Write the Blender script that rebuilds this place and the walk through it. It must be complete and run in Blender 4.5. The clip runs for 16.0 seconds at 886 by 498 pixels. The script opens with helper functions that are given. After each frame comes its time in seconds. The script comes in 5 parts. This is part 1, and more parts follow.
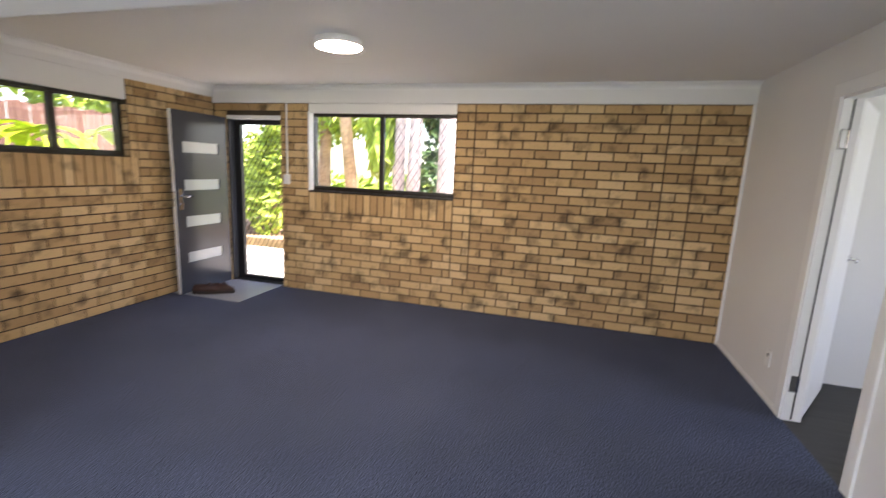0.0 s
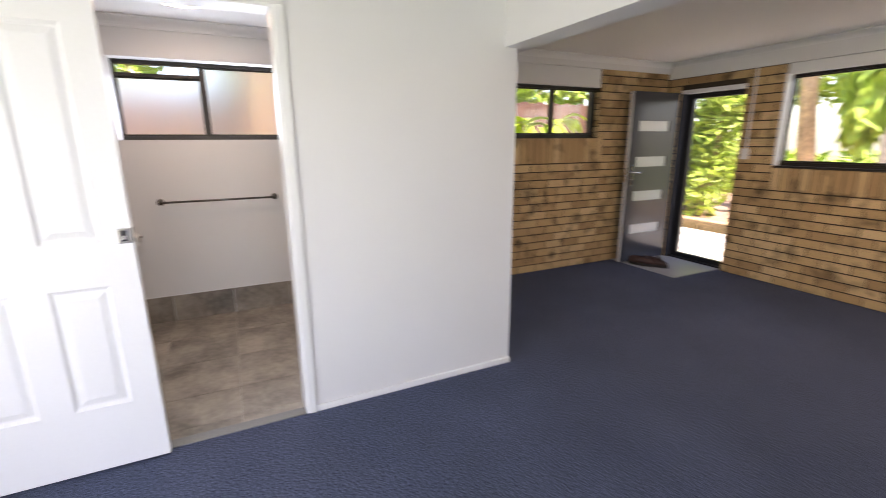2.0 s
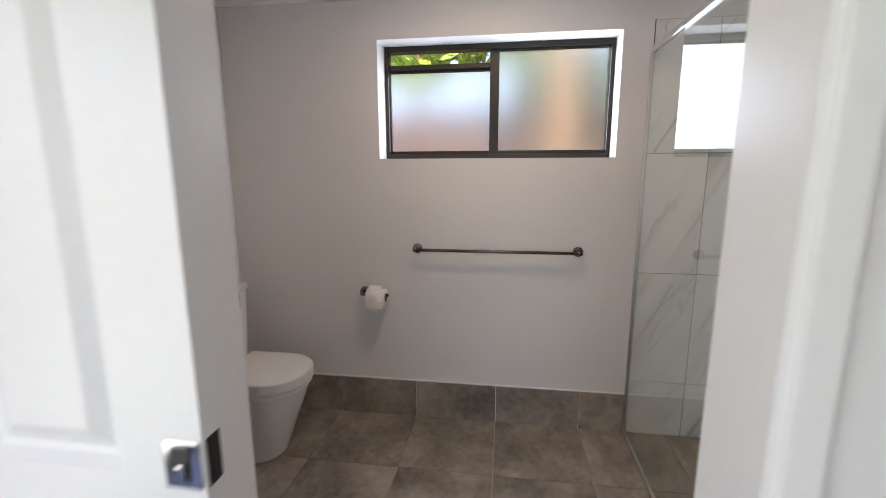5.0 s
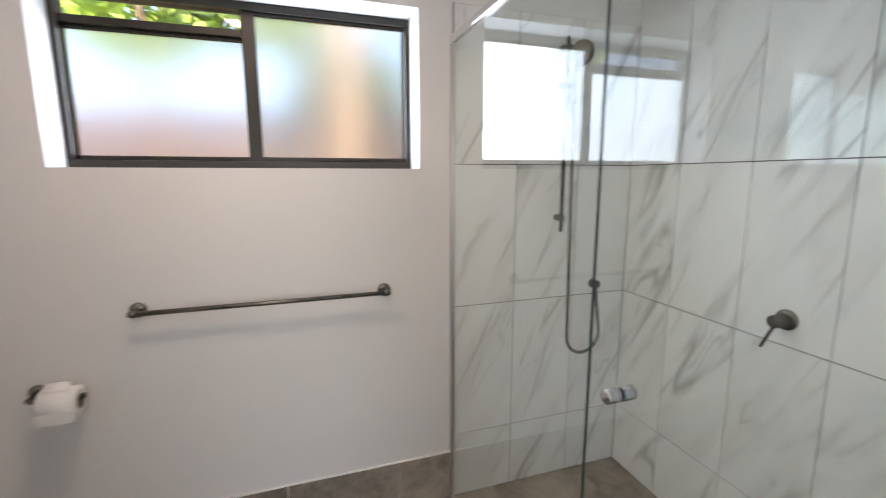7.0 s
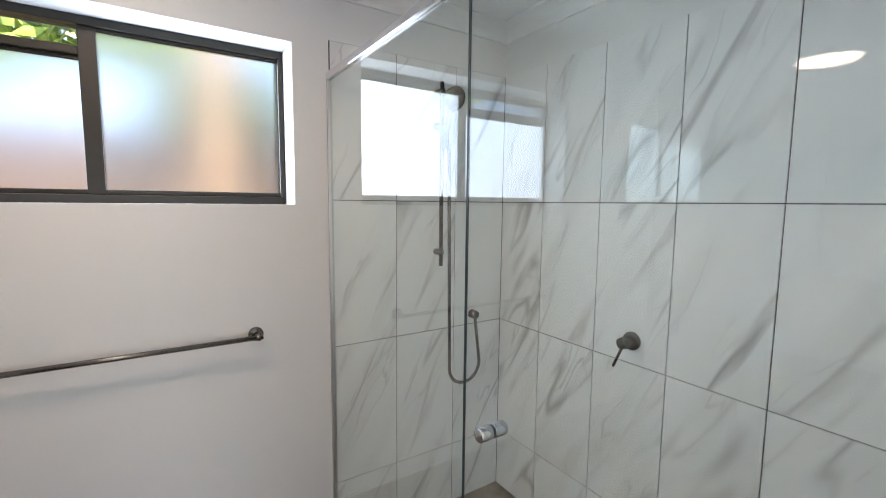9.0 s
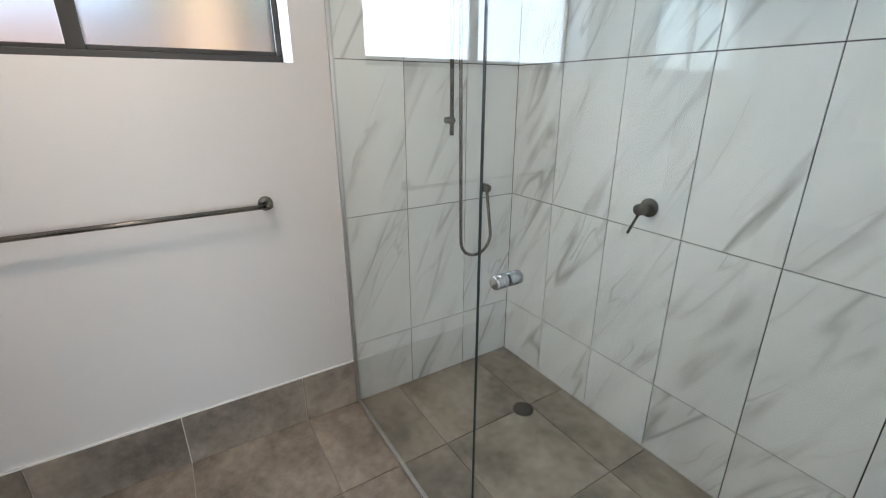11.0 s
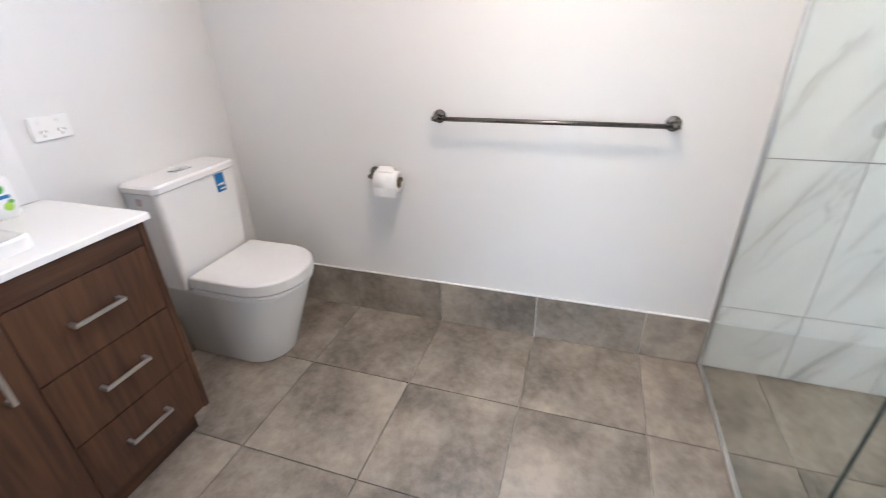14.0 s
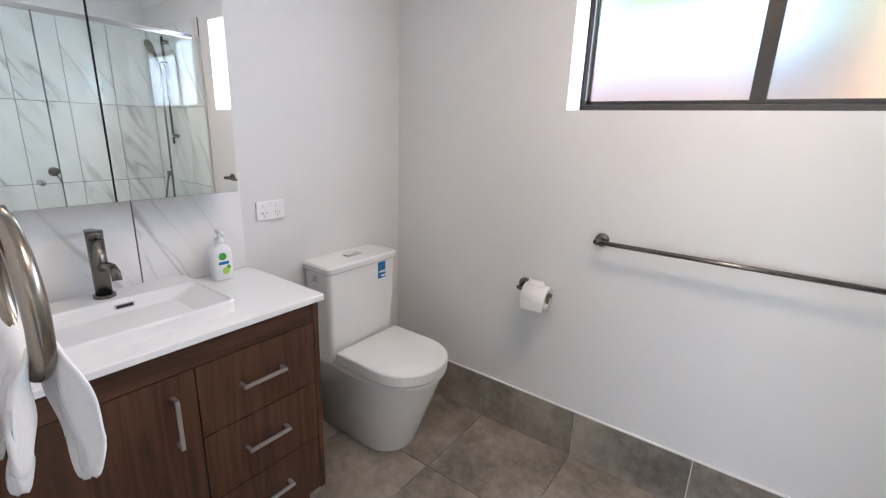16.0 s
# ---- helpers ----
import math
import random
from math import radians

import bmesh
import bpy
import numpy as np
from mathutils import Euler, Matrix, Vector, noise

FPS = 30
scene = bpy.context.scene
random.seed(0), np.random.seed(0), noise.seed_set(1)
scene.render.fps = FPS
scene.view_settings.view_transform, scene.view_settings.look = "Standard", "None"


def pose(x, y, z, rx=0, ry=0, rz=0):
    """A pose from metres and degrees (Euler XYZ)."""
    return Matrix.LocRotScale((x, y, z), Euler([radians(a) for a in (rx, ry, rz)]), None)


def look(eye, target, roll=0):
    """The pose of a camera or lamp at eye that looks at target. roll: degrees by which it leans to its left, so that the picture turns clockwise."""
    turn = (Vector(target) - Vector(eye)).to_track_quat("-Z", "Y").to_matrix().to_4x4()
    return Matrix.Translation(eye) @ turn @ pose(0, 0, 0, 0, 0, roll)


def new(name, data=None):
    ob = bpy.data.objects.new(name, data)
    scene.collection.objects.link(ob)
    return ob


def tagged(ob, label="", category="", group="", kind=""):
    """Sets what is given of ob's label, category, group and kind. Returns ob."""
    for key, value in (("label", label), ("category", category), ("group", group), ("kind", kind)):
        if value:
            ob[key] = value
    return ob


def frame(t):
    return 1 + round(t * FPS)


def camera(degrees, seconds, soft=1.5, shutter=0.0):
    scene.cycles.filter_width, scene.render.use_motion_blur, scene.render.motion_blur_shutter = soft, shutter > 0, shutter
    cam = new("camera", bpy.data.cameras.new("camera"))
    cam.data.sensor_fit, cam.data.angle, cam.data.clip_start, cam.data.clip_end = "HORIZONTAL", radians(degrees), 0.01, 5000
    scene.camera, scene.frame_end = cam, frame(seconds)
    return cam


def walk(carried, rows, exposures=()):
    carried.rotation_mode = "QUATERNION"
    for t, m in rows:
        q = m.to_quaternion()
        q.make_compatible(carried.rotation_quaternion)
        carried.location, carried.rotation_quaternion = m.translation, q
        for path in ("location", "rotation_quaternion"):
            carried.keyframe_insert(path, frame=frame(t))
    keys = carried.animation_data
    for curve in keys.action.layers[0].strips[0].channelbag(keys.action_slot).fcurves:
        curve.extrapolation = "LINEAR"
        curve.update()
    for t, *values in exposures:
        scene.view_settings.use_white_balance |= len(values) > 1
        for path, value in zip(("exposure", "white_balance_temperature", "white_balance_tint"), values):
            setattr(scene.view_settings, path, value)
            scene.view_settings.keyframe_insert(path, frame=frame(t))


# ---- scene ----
cam = camera(90.6, 16.0, soft=0.7, shutter=0.5)
PATH = [
    (0, (-1.827, -0.316, 1.48), (-2.359, 1.579, 1.123), 2.6),
    (0.5, (-1.832, -0.5, 1.426), (-2.627, 1.263, 0.917), 1.6),
    (1, (-1.759, -0.672, 1.422), (-2.916, 0.873, 0.899), 0.9),
    (1.5, (-1.916, -0.752, 1.435), (-3.41, 0.48, 0.936), -0.1),
    (2, (-2.108, -0.762, 1.428), (-3.862, 0.076, 0.955), -0.4),
    (2.5, (-2.367, -0.666, 1.403), (-4.267, -0.23, 0.954), 0.1),
    (3, (-2.609, -0.637, 1.409), (-4.561, -0.559, 0.98), 0.9),
    (3.5, (-2.96, -0.68, 1.408), (-4.91, -0.847, 0.994), 1.2),
    (4, (-3.277, -0.708, 1.398), (-5.217, -1.018, 1.02), 0.4),
    (4.2, (-3.391, -0.743, 1.397), (-5.332, -1.057, 1.029), 0.2),
    (6.3, (-4.386, -0.832, 1.427), (-6.352, -0.706, 1.087), -0.6),
    (6.5, (-4.411, -0.814, 1.424), (-6.362, -0.545, 1.083), -0.3),
    (7, (-4.463, -0.755, 1.43), (-6.336, -0.127, 1.103), -0.1),
    (7.5, (-4.481, -0.718, 1.453), (-6.244, 0.191, 1.176), 0.1),
    (8, (-4.462, -0.722, 1.475), (-6.155, 0.325, 1.309), 0.4),
    (8.2, (-4.456, -0.725, 1.485), (-6.134, 0.345, 1.347), 0.5),
    (10.3, (-4.463, -0.71, 1.403), (-6.09, 0.335, 0.893), 0.0),
    (10.5, (-4.474, -0.711, 1.391), (-6.09, 0.32, 0.822), -0.0),
    (11, (-4.488, -0.715, 1.366), (-6.085, 0.281, 0.691), -0.1),
    (11.5, (-4.489, -0.717, 1.361), (-6.093, 0.21, 0.607), -0.2),
    (12, (-4.497, -0.72, 1.34), (-6.126, 0.072, 0.492), -0.6),
    (12.5, (-4.498, -0.744, 1.295), (-6.193, -0.213, 0.375), -1.3),
    (13, (-4.468, -0.746, 1.294), (-6.221, -0.57, 0.348), -2.0),
    (13.5, (-4.446, -0.713, 1.298), (-6.199, -0.911, 0.356), -2.0),
    (14, (-4.457, -0.711, 1.304), (-6.146, -1.281, 0.397), -1.7),
    (14.5, (-4.465, -0.747, 1.303), (-6.089, -1.552, 0.457), -0.7),
    (15, (-4.472, -0.786, 1.32), (-6.037, -1.777, 0.567), 0.5),
    (15.5, (-4.468, -0.79, 1.349), (-6.03, -1.868, 0.718), 1.6),
    (16, (-4.465, -0.804, 1.371), (-6.024, -1.943, 0.848), 2.0),
]
EXPOSURE = [(0.0, 2.5, 6700, 22), (1.5, 2.2, 7000, 25), (2.5, 1.65, 7000, 25), (3.5, 1.42, 7000, 24), (4.2, 1.28, 6900, 23), (6.3, 1.98, 6800, 20), (8.0, 1.88, 6550, 18), (11.5, 2.18, 6350, 15), (12.5, 2.45, 6550, 18), (13.5, 2.88, 6250, 17), (14.5, 2.85, 6150, 18), (16.0, 2.42, 6150, 18)]
walk(cam, [(t, look(eye, target, roll)) for t, eye, target, roll in PATH], EXPOSURE)

# ---- world and light ----
world = bpy.data.worlds.new("world")
scene.world = world
world.use_nodes = True
wn = world.node_tree
sky = wn.nodes.new("ShaderNodeTexSky")
sky.sky_type = "NISHITA"
sky.sun_disc = False
sky.sun_elevation, sky.sun_rotation = radians(58), radians(94)
wn.links.new(sky.outputs[0], wn.nodes["Background"].inputs[0])
wn.nodes["Background"].inputs[1].default_value = 0.15
sun = new("sun", bpy.data.lights.new("sun", "SUN"))
sun.data.energy, sun.data.angle, sun.data.color = 5.0, radians(0.5), (1.0, 0.95, 0.86)
SUN_AZ, SUN_EL = radians(94), radians(58)
sun_dir = Vector((math.sin(SUN_AZ) * math.cos(SUN_EL), math.cos(SUN_AZ) * math.cos(SUN_EL), math.sin(SUN_EL)))
sun.matrix_world = look(sun_dir * 30, (0, 0, 0))

# ---- plan ----
FAR, EAST, WEST, SOUTH = 4.096, -0.392, -5.95, -2.33
BW, PART, PART_IN, TILE_N, BLOCK_N = -6.146, -4.335, -4.468, 0.725, 0.775
CEIL, BRICK_TOP = 2.31, 2.13
OUT_W = -6.36


# ---- small builders ----
def link_mesh(name, bm, mat, parent=None, label="", smooth=False):
    me = bpy.data.meshes.new(name)
    bm.normal_update()
    bm.to_mesh(me)
    bm.free()
    for m in (mat if isinstance(mat, (list, tuple)) else (mat,)):
        me.materials.append(m)
    if smooth:
        for p in me.polygons:
            p.use_smooth = True
    ob = new(name, me)
    if parent is not None:
        ob.parent = parent
    if label:
        ob["label"] = label
    return ob


def part(name, bm, mat, parent, label="", smooth=False):
    return link_mesh(name, bm, mat, parent, label, smooth)


def thing(name, label, category, group=""):
    return tagged(new(name), label, category, group)


def add_box(bm, a, b, bevel=0.0, segments=2):
    lo = [min(p, q) for p, q in zip(a, b)]
    hi = [max(p, q) for p, q in zip(a, b)]
    vs = bmesh.ops.create_cube(bm, size=1)["verts"]
    for v in vs:
        v.co = Vector([lo[i] + (v.co[i] + 0.5) * (hi[i] - lo[i]) for i in range(3)])
    if bevel:
        es = list({e for v in vs for e in v.link_edges})
        bmesh.ops.bevel(bm, geom=es, offset=bevel, segments=segments, profile=0.6, affect="EDGES")
    return bm


def box(a, b, bevel=0.0, segments=2):
    return add_box(bmesh.new(), a, b, bevel, segments)


def add_cyl(bm, p, q, r, r2=None, seg=24):
    p, q = Vector(p), Vector(q)
    d = q - p
    m = Matrix.Translation((p + q) / 2) @ d.to_track_quat("Z", "Y").to_matrix().to_4x4()
    bmesh.ops.create_cone(bm, cap_ends=True, segments=seg, radius1=r, radius2=r if r2 is None else r2, depth=d.length, matrix=m)
    return bm


def cyl(p, q, r, r2=None, seg=24):
    return add_cyl(bmesh.new(), p, q, r, r2, seg)


def tube(points, r, seg=12, flat=1.0):
    """A round bar along a line of points."""
    bm = bmesh.new()
    pts = [Vector(p) for p in points]
    rings, side = [], None
    for i, p in enumerate(pts):
        d = (pts[min(i + 1, len(pts) - 1)] - pts[max(i - 1, 0)]).normalized()
        if side is None:
            side = d.orthogonal().normalized()
        side = (side - d * side.dot(d)).normalized()
        up = d.cross(side)
        rings.append([bm.verts.new(p + (side * math.cos(a) + up * math.sin(a) * flat) * r) for a in (2 * math.pi * k / seg for k in range(seg))])
    for a, b in zip(rings, rings[1:]):
        for k in range(seg):
            bm.faces.new((a[k], a[(k + 1) % seg], b[(k + 1) % seg], b[k]))
    bm.faces.new(rings[0][::-1])
    bm.faces.new(rings[-1])
    return bm


def lathe(profile, centre, seg=32):
    bm = bmesh.new()
    rings = []
    for r, z in profile:
        rings.append([bm.verts.new((centre[0] + r * math.cos(a), centre[1] + r * math.sin(a), centre[2] + z)) for a in (2 * math.pi * k / seg for k in range(seg))])
    for a, b in zip(rings, rings[1:]):
        for k in range(seg):
            bm.faces.new((a[k], a[(k + 1) % seg], b[(k + 1) % seg], b[k]))
    bm.faces.new(rings[0][::-1])
    bm.faces.new(rings[-1])
    bmesh.ops.recalc_face_normals(bm, faces=bm.faces)
    return bm


def loft(loops):
    """Skins closed loops of equal length, capped at both ends."""
    bm = bmesh.new()
    rings = [[bm.verts.new(p) for p in loop] for loop in loops]
    n = len(rings[0])
    for a, b in zip(rings, rings[1:]):
        for k in range(n):
            bm.faces.new((a[k], a[(k + 1) % n], b[(k + 1) % n], b[k]))
    bm.faces.new(rings[0][::-1])
    bm.faces.new(rings[-1])
    bmesh.ops.recalc_face_normals(bm, faces=bm.faces)
    return bm


def structure(name, bm, mat, label, parent=None, smooth=False):
    return tagged(link_mesh(name, bm, mat, parent, smooth=smooth), label, name.split("_")[0], "", "structure")


def slab_with_holes(axis, lo, hi, u0, u1, z0, z1, holes):
    """A wall slab normal to axis ('x' or 'y') from lo to hi, with rectangular holes (u0, u1, z0, z1)."""
    bm = bmesh.new()
    us = sorted({u0, u1, *[h[0] for h in holes], *[h[1] for h in holes]})
    zs = sorted({z0, z1, *[h[2] for h in holes], *[h[3] for h in holes]})
    us = [u for u in us if u0 <= u <= u1]
    zs = [z for z in zs if z0 <= z <= z1]
    for ua, ub in zip(us, us[1:]):
        run = None
        for za, zb in zip(zs, zs[1:]):
            mid = ((ua + ub) / 2, (za + zb) / 2)
            solid = not any(h[0] < mid[0] < h[1] and h[2] < mid[1] < h[3] for h in holes)
            if solid:
                run = (run[0], zb) if run else (za, zb)
            if run and (not solid or zb == zs[-1]):
                a = (lo, ua, run[0]) if axis == "x" else (ua, lo, run[0])
                b = (hi, ub, run[1]) if axis == "x" else (ub, hi, run[1])
                add_box(bm, a, b)
                run = None
    return bm


# ---- materials ----
def material(name, colour=(0.8, 0.8, 0.8), rough=0.5, metal=0.0, scale=40.0, vary=0.06, bump=0.05, big=2.0, bigvary=0.05, spec=0.5, bump_dist=0.002):
    m = bpy.data.materials.new(name)
    m.use_nodes = True
    nt = m.node_tree
    n, l = nt.nodes, nt.links
    b = n["Principled BSDF"]
    b.inputs["Roughness"].default_value = rough
    b.inputs["Metallic"].default_value = metal
    b.inputs["Specular IOR Level"].default_value = spec
    geo = n.new("ShaderNodeNewGeometry")
    fine, coarse = n.new("ShaderNodeTexNoise"), n.new("ShaderNodeTexNoise")
    for t, sc in ((fine, scale), (coarse, big)):
        l.new(geo.outputs["Position"], t.inputs["Vector"])
        t.inputs["Scale"].default_value = sc
        t.inputs["Detail"].default_value = 4
    mixes = None
    col = None
    for t, amount in ((fine, vary), (coarse, bigvary)):
        mul = n.new("ShaderNodeMapRange")
        mul.inputs[1].default_value, mul.inputs[2].default_value = 0.3, 0.7
        mul.inputs[3].default_value, mul.inputs[4].default_value = 1 - amount, 1 + amount
        l.new(t.outputs["Fac"], mul.inputs[0])
        mixes = mul if mixes is None else mixes
        sc = n.new("ShaderNodeVectorMath")
        sc.operation = "SCALE"
        if col is None:
            sc.inputs[0].default_value = colour
        else:
            l.new(col.outputs[0], sc.inputs[0])
        l.new(mul.outputs[0], sc.inputs["Scale"])
        col = sc
    l.new(col.outputs[0], b.inputs["Base Color"])
    if bump:
        bp = n.new("ShaderNodeBump")
        bp.inputs["Strength"].default_value = bump
        bp.inputs["Distance"].default_value = bump_dist
        l.new(fine.outputs["Fac"], bp.inputs["Height"])
        l.new(bp.outputs[0], b.inputs["Normal"])
    return m


def nodes_of(m):
    return m.node_tree.nodes, m.node_tree.links, m.node_tree.nodes["Principled BSDF"]


def brick_material(name, per_island):
    m = material(name, (0.36, 0.24, 0.11), 0.85, bump=0.0)
    n, l, b = nodes_of(m)
    geo = n.new("ShaderNodeNewGeometry")
    if per_island:
        rnd = geo.outputs["Random Per Island"]
    else:
        rnd = n.new("ShaderNodeObjectInfo").outputs["Random"]
    ramp = n.new("ShaderNodeValToRGB")
    ramp.color_ramp.elements[0].color = (0.40, 0.25, 0.115, 1)
    ramp.color_ramp.elements[1].color = (0.66, 0.47, 0.25, 1)
    e = ramp.color_ramp.elements.new(0.5)
    e.color = (0.54, 0.36, 0.17, 1)
    l.new(rnd, ramp.inputs[0])
    # darker burnt patches and speckle
    patch, speck = n.new("ShaderNodeTexNoise"), n.new("ShaderNodeTexNoise")
    patch.inputs["Scale"].default_value, speck.inputs["Scale"].default_value = 7, 120
    for t in (patch, speck):
        l.new(geo.outputs["Position"], t.inputs["Vector"])
        t.inputs["Detail"].default_value = 5
    r1 = n.new("ShaderNodeMapRange")
    r1.inputs[1].default_value, r1.inputs[2].default_value, r1.inputs[3].default_value, r1.inputs[4].default_value = 0.53, 0.72, 1.0, 0.34
    l.new(patch.outputs["Fac"], r1.inputs[0])
    r2 = n.new("ShaderNodeMapRange")
    r2.inputs[1].default_value, r2.inputs[2].default_value, r2.inputs[3].default_value, r2.inputs[4].default_value = 0.62, 0.7, 1.0, 0.45
    l.new(speck.outputs["Fac"], r2.inputs[0])
    mu = n.new("ShaderNodeMath")
    mu.operation = "MULTIPLY"
    l.new(r1.outputs[0], mu.inputs[0])
    l.new(r2.outputs[0], mu.inputs[1])
    sc = n.new("ShaderNodeVectorMath")
    sc.operation = "SCALE"
    l.new(ramp.outputs[0], sc.inputs[0])
    l.new(mu.outputs[0], sc.inputs["Scale"])
    l.new(sc.outputs[0], b.inputs["Base Color"])
    bp = n.new("ShaderNodeBump")
    bp.inputs["Strength"].default_value, bp.inputs["Distance"].default_value = 0.6, 0.004
    l.new(patch.outputs["Fac"], bp.inputs["Height"])
    bp2 = n.new("ShaderNodeBump")
    bp2.inputs["Strength"].default_value, bp2.inputs["Distance"].default_value = 0.4, 0.002
    l.new(speck.outputs["Fac"], bp2.inputs["Height"])
    l.new(bp.outputs[0], bp2.inputs["Normal"])
    l.new(bp2.outputs[0], b.inputs["Normal"])
    return m


def marble_material():
    m = material("marble_tile", (0.8, 0.8, 0.79), 0.035, bump=0.0, spec=0.4)
    n, l, b = nodes_of(m)
    geo, info = n.new("ShaderNodeNewGeometry"), n.new("ShaderNodeObjectInfo")
    sep = n.new("ShaderNodeSeparateXYZ")
    l.new(geo.outputs["Position"], sep.inputs[0])
    u = n.new("ShaderNodeMath")
    l.new(sep.outputs[0], u.inputs[0])
    l.new(sep.outputs[1], u.inputs[1])

    def across(a, c, out):
        p, q, s = n.new("ShaderNodeMath"), n.new("ShaderNodeMath"), n.new("ShaderNodeMath")
        p.operation = q.operation = "MULTIPLY"
        l.new(u.outputs[0], p.inputs[0])
        p.inputs[1].default_value = a
        l.new(sep.outputs[2], q.inputs[0])
        q.inputs[1].default_value = c
        l.new(p.outputs[0], s.inputs[0])
        l.new(q.outputs[0], s.inputs[1])
        return s
    w, d = across(5.4, -2.9, 0), across(0.45, 0.9, 0)
    jump = n.new("ShaderNodeMath")
    jump.operation = "MULTIPLY"
    l.new(info.outputs["Random"], jump.inputs[0])
    jump.inputs[1].default_value = 23.0
    vec = n.new("ShaderNodeCombineXYZ")
    for k, o in enumerate((w, d, jump)):
        l.new(o.outputs[0], vec.inputs[k])
    total = None
    for sc, width, strength in ((0.60, 0.032, 0.62), (1.5, 0.020, 0.42), (0.42, 0.17, 0.17)):
        t = n.new("ShaderNodeTexNoise")
        t.inputs["Scale"].default_value, t.inputs["Detail"].default_value, t.inputs["Distortion"].default_value = sc, 3, 0.25
        l.new(vec.outputs[0], t.inputs["Vector"])
        a = n.new("ShaderNodeMath")
        a.operation = "SUBTRACT"
        l.new(t.outputs["Fac"], a.inputs[0])
        a.inputs[1].default_value = 0.5
        ab = n.new("ShaderNodeMath")
        ab.operation = "ABSOLUTE"
        l.new(a.outputs[0], ab.inputs[0])
        mr = n.new("ShaderNodeMapRange")
        mr.inputs[1].default_value, mr.inputs[2].default_value, mr.inputs[3].default_value, mr.inputs[4].default_value = 0, width, strength, 0
        l.new(ab.outputs[0], mr.inputs[0])
        fade = n.new("ShaderNodeTexNoise")
        fade.inputs["Scale"].default_value = 1.3
        l.new(vec.outputs[0], fade.inputs["Vector"])
        fr = n.new("ShaderNodeMapRange")
        fr.inputs[1].default_value, fr.inputs[2].default_value = 0.42, 0.62
        l.new(fade.outputs["Fac"], fr.inputs[0])
        mm = n.new("ShaderNodeMath")
        mm.operation = "MULTIPLY"
        l.new(mr.outputs[0], mm.inputs[0])
        l.new(fr.outputs[0], mm.inputs[1])
        if total is None:
            total = mm
        else:
            ad = n.new("ShaderNodeMath")
            ad.operation = "MAXIMUM"
            l.new(total.outputs[0], ad.inputs[0])
            l.new(mm.outputs[0], ad.inputs[1])
            total = ad
    mix = n.new("ShaderNodeMix")
    mix.data_type = "RGBA"
    mix.inputs[6].default_value = (0.86, 0.86, 0.855, 1)
    mix.inputs[7].default_value = (0.20, 0.19, 0.18, 1)
    l.new(total.outputs[0], mix.inputs[0])
    l.new(mix.outputs[2], b.inputs["Base Color"])
    return m


def stone_tile_material():
    m = material("stone_tile", (0.2, 0.18, 0.16), 0.38, bump=0.0)
    n, l, b = nodes_of(m)
    geo, info = n.new("ShaderNodeNewGeometry"), n.new("ShaderNodeObjectInfo")
    off = n.new("ShaderNodeVectorMath")
    off.operation = "MULTIPLY_ADD"
    comb = n.new("ShaderNodeCombineXYZ")
    for k in range(3):
        l.new(info.outputs["Random"], comb.inputs[k])
    l.new(comb.outputs[0], off.inputs[0])
    off.inputs[1].default_value = (17, 11, 5)
    l.new(geo.outputs["Position"], off.inputs[2])
    cloud, fine = n.new("ShaderNodeTexNoise"), n.new("ShaderNodeTexNoise")
    for t, sc, de in ((cloud, 3.2, 7), (fine, 26, 6)):
        t.inputs["Scale"].default_value, t.inputs["Detail"].default_value = sc, de
        t.inputs["Roughness"].default_value = 0.62
        l.new(off.outputs[0], t.inputs["Vector"])
    s = n.new("ShaderNodeMath")
    s.operation = "MULTIPLY_ADD"
    l.new(fine.outputs["Fac"], s.inputs[0])
    s.inputs[1].default_value = 0.35
    l.new(cloud.outputs["Fac"], s.inputs[2])
    ramp = n.new("ShaderNodeValToRGB")
    ramp.color_ramp.elements[0].position, ramp.color_ramp.elements[0].color = 0.48, (0.135, 0.118, 0.098, 1)
    ramp.color_ramp.elements[1].position, ramp.color_ramp.elements[1].color = 0.86, (0.43, 0.375, 0.315, 1)
    l.new(s.outputs[0], ramp.inputs[0])
    l.new(ramp.outputs[0], b.inputs["Base Color"])
    bp = n.new("ShaderNodeBump")
    bp.inputs["Strength"].default_value, bp.inputs["Distance"].default_value = 0.08, 0.002
    l.new(fine.outputs["Fac"], bp.inputs["Height"])
    l.new(bp.outputs[0], b.inputs["Normal"])
    return m


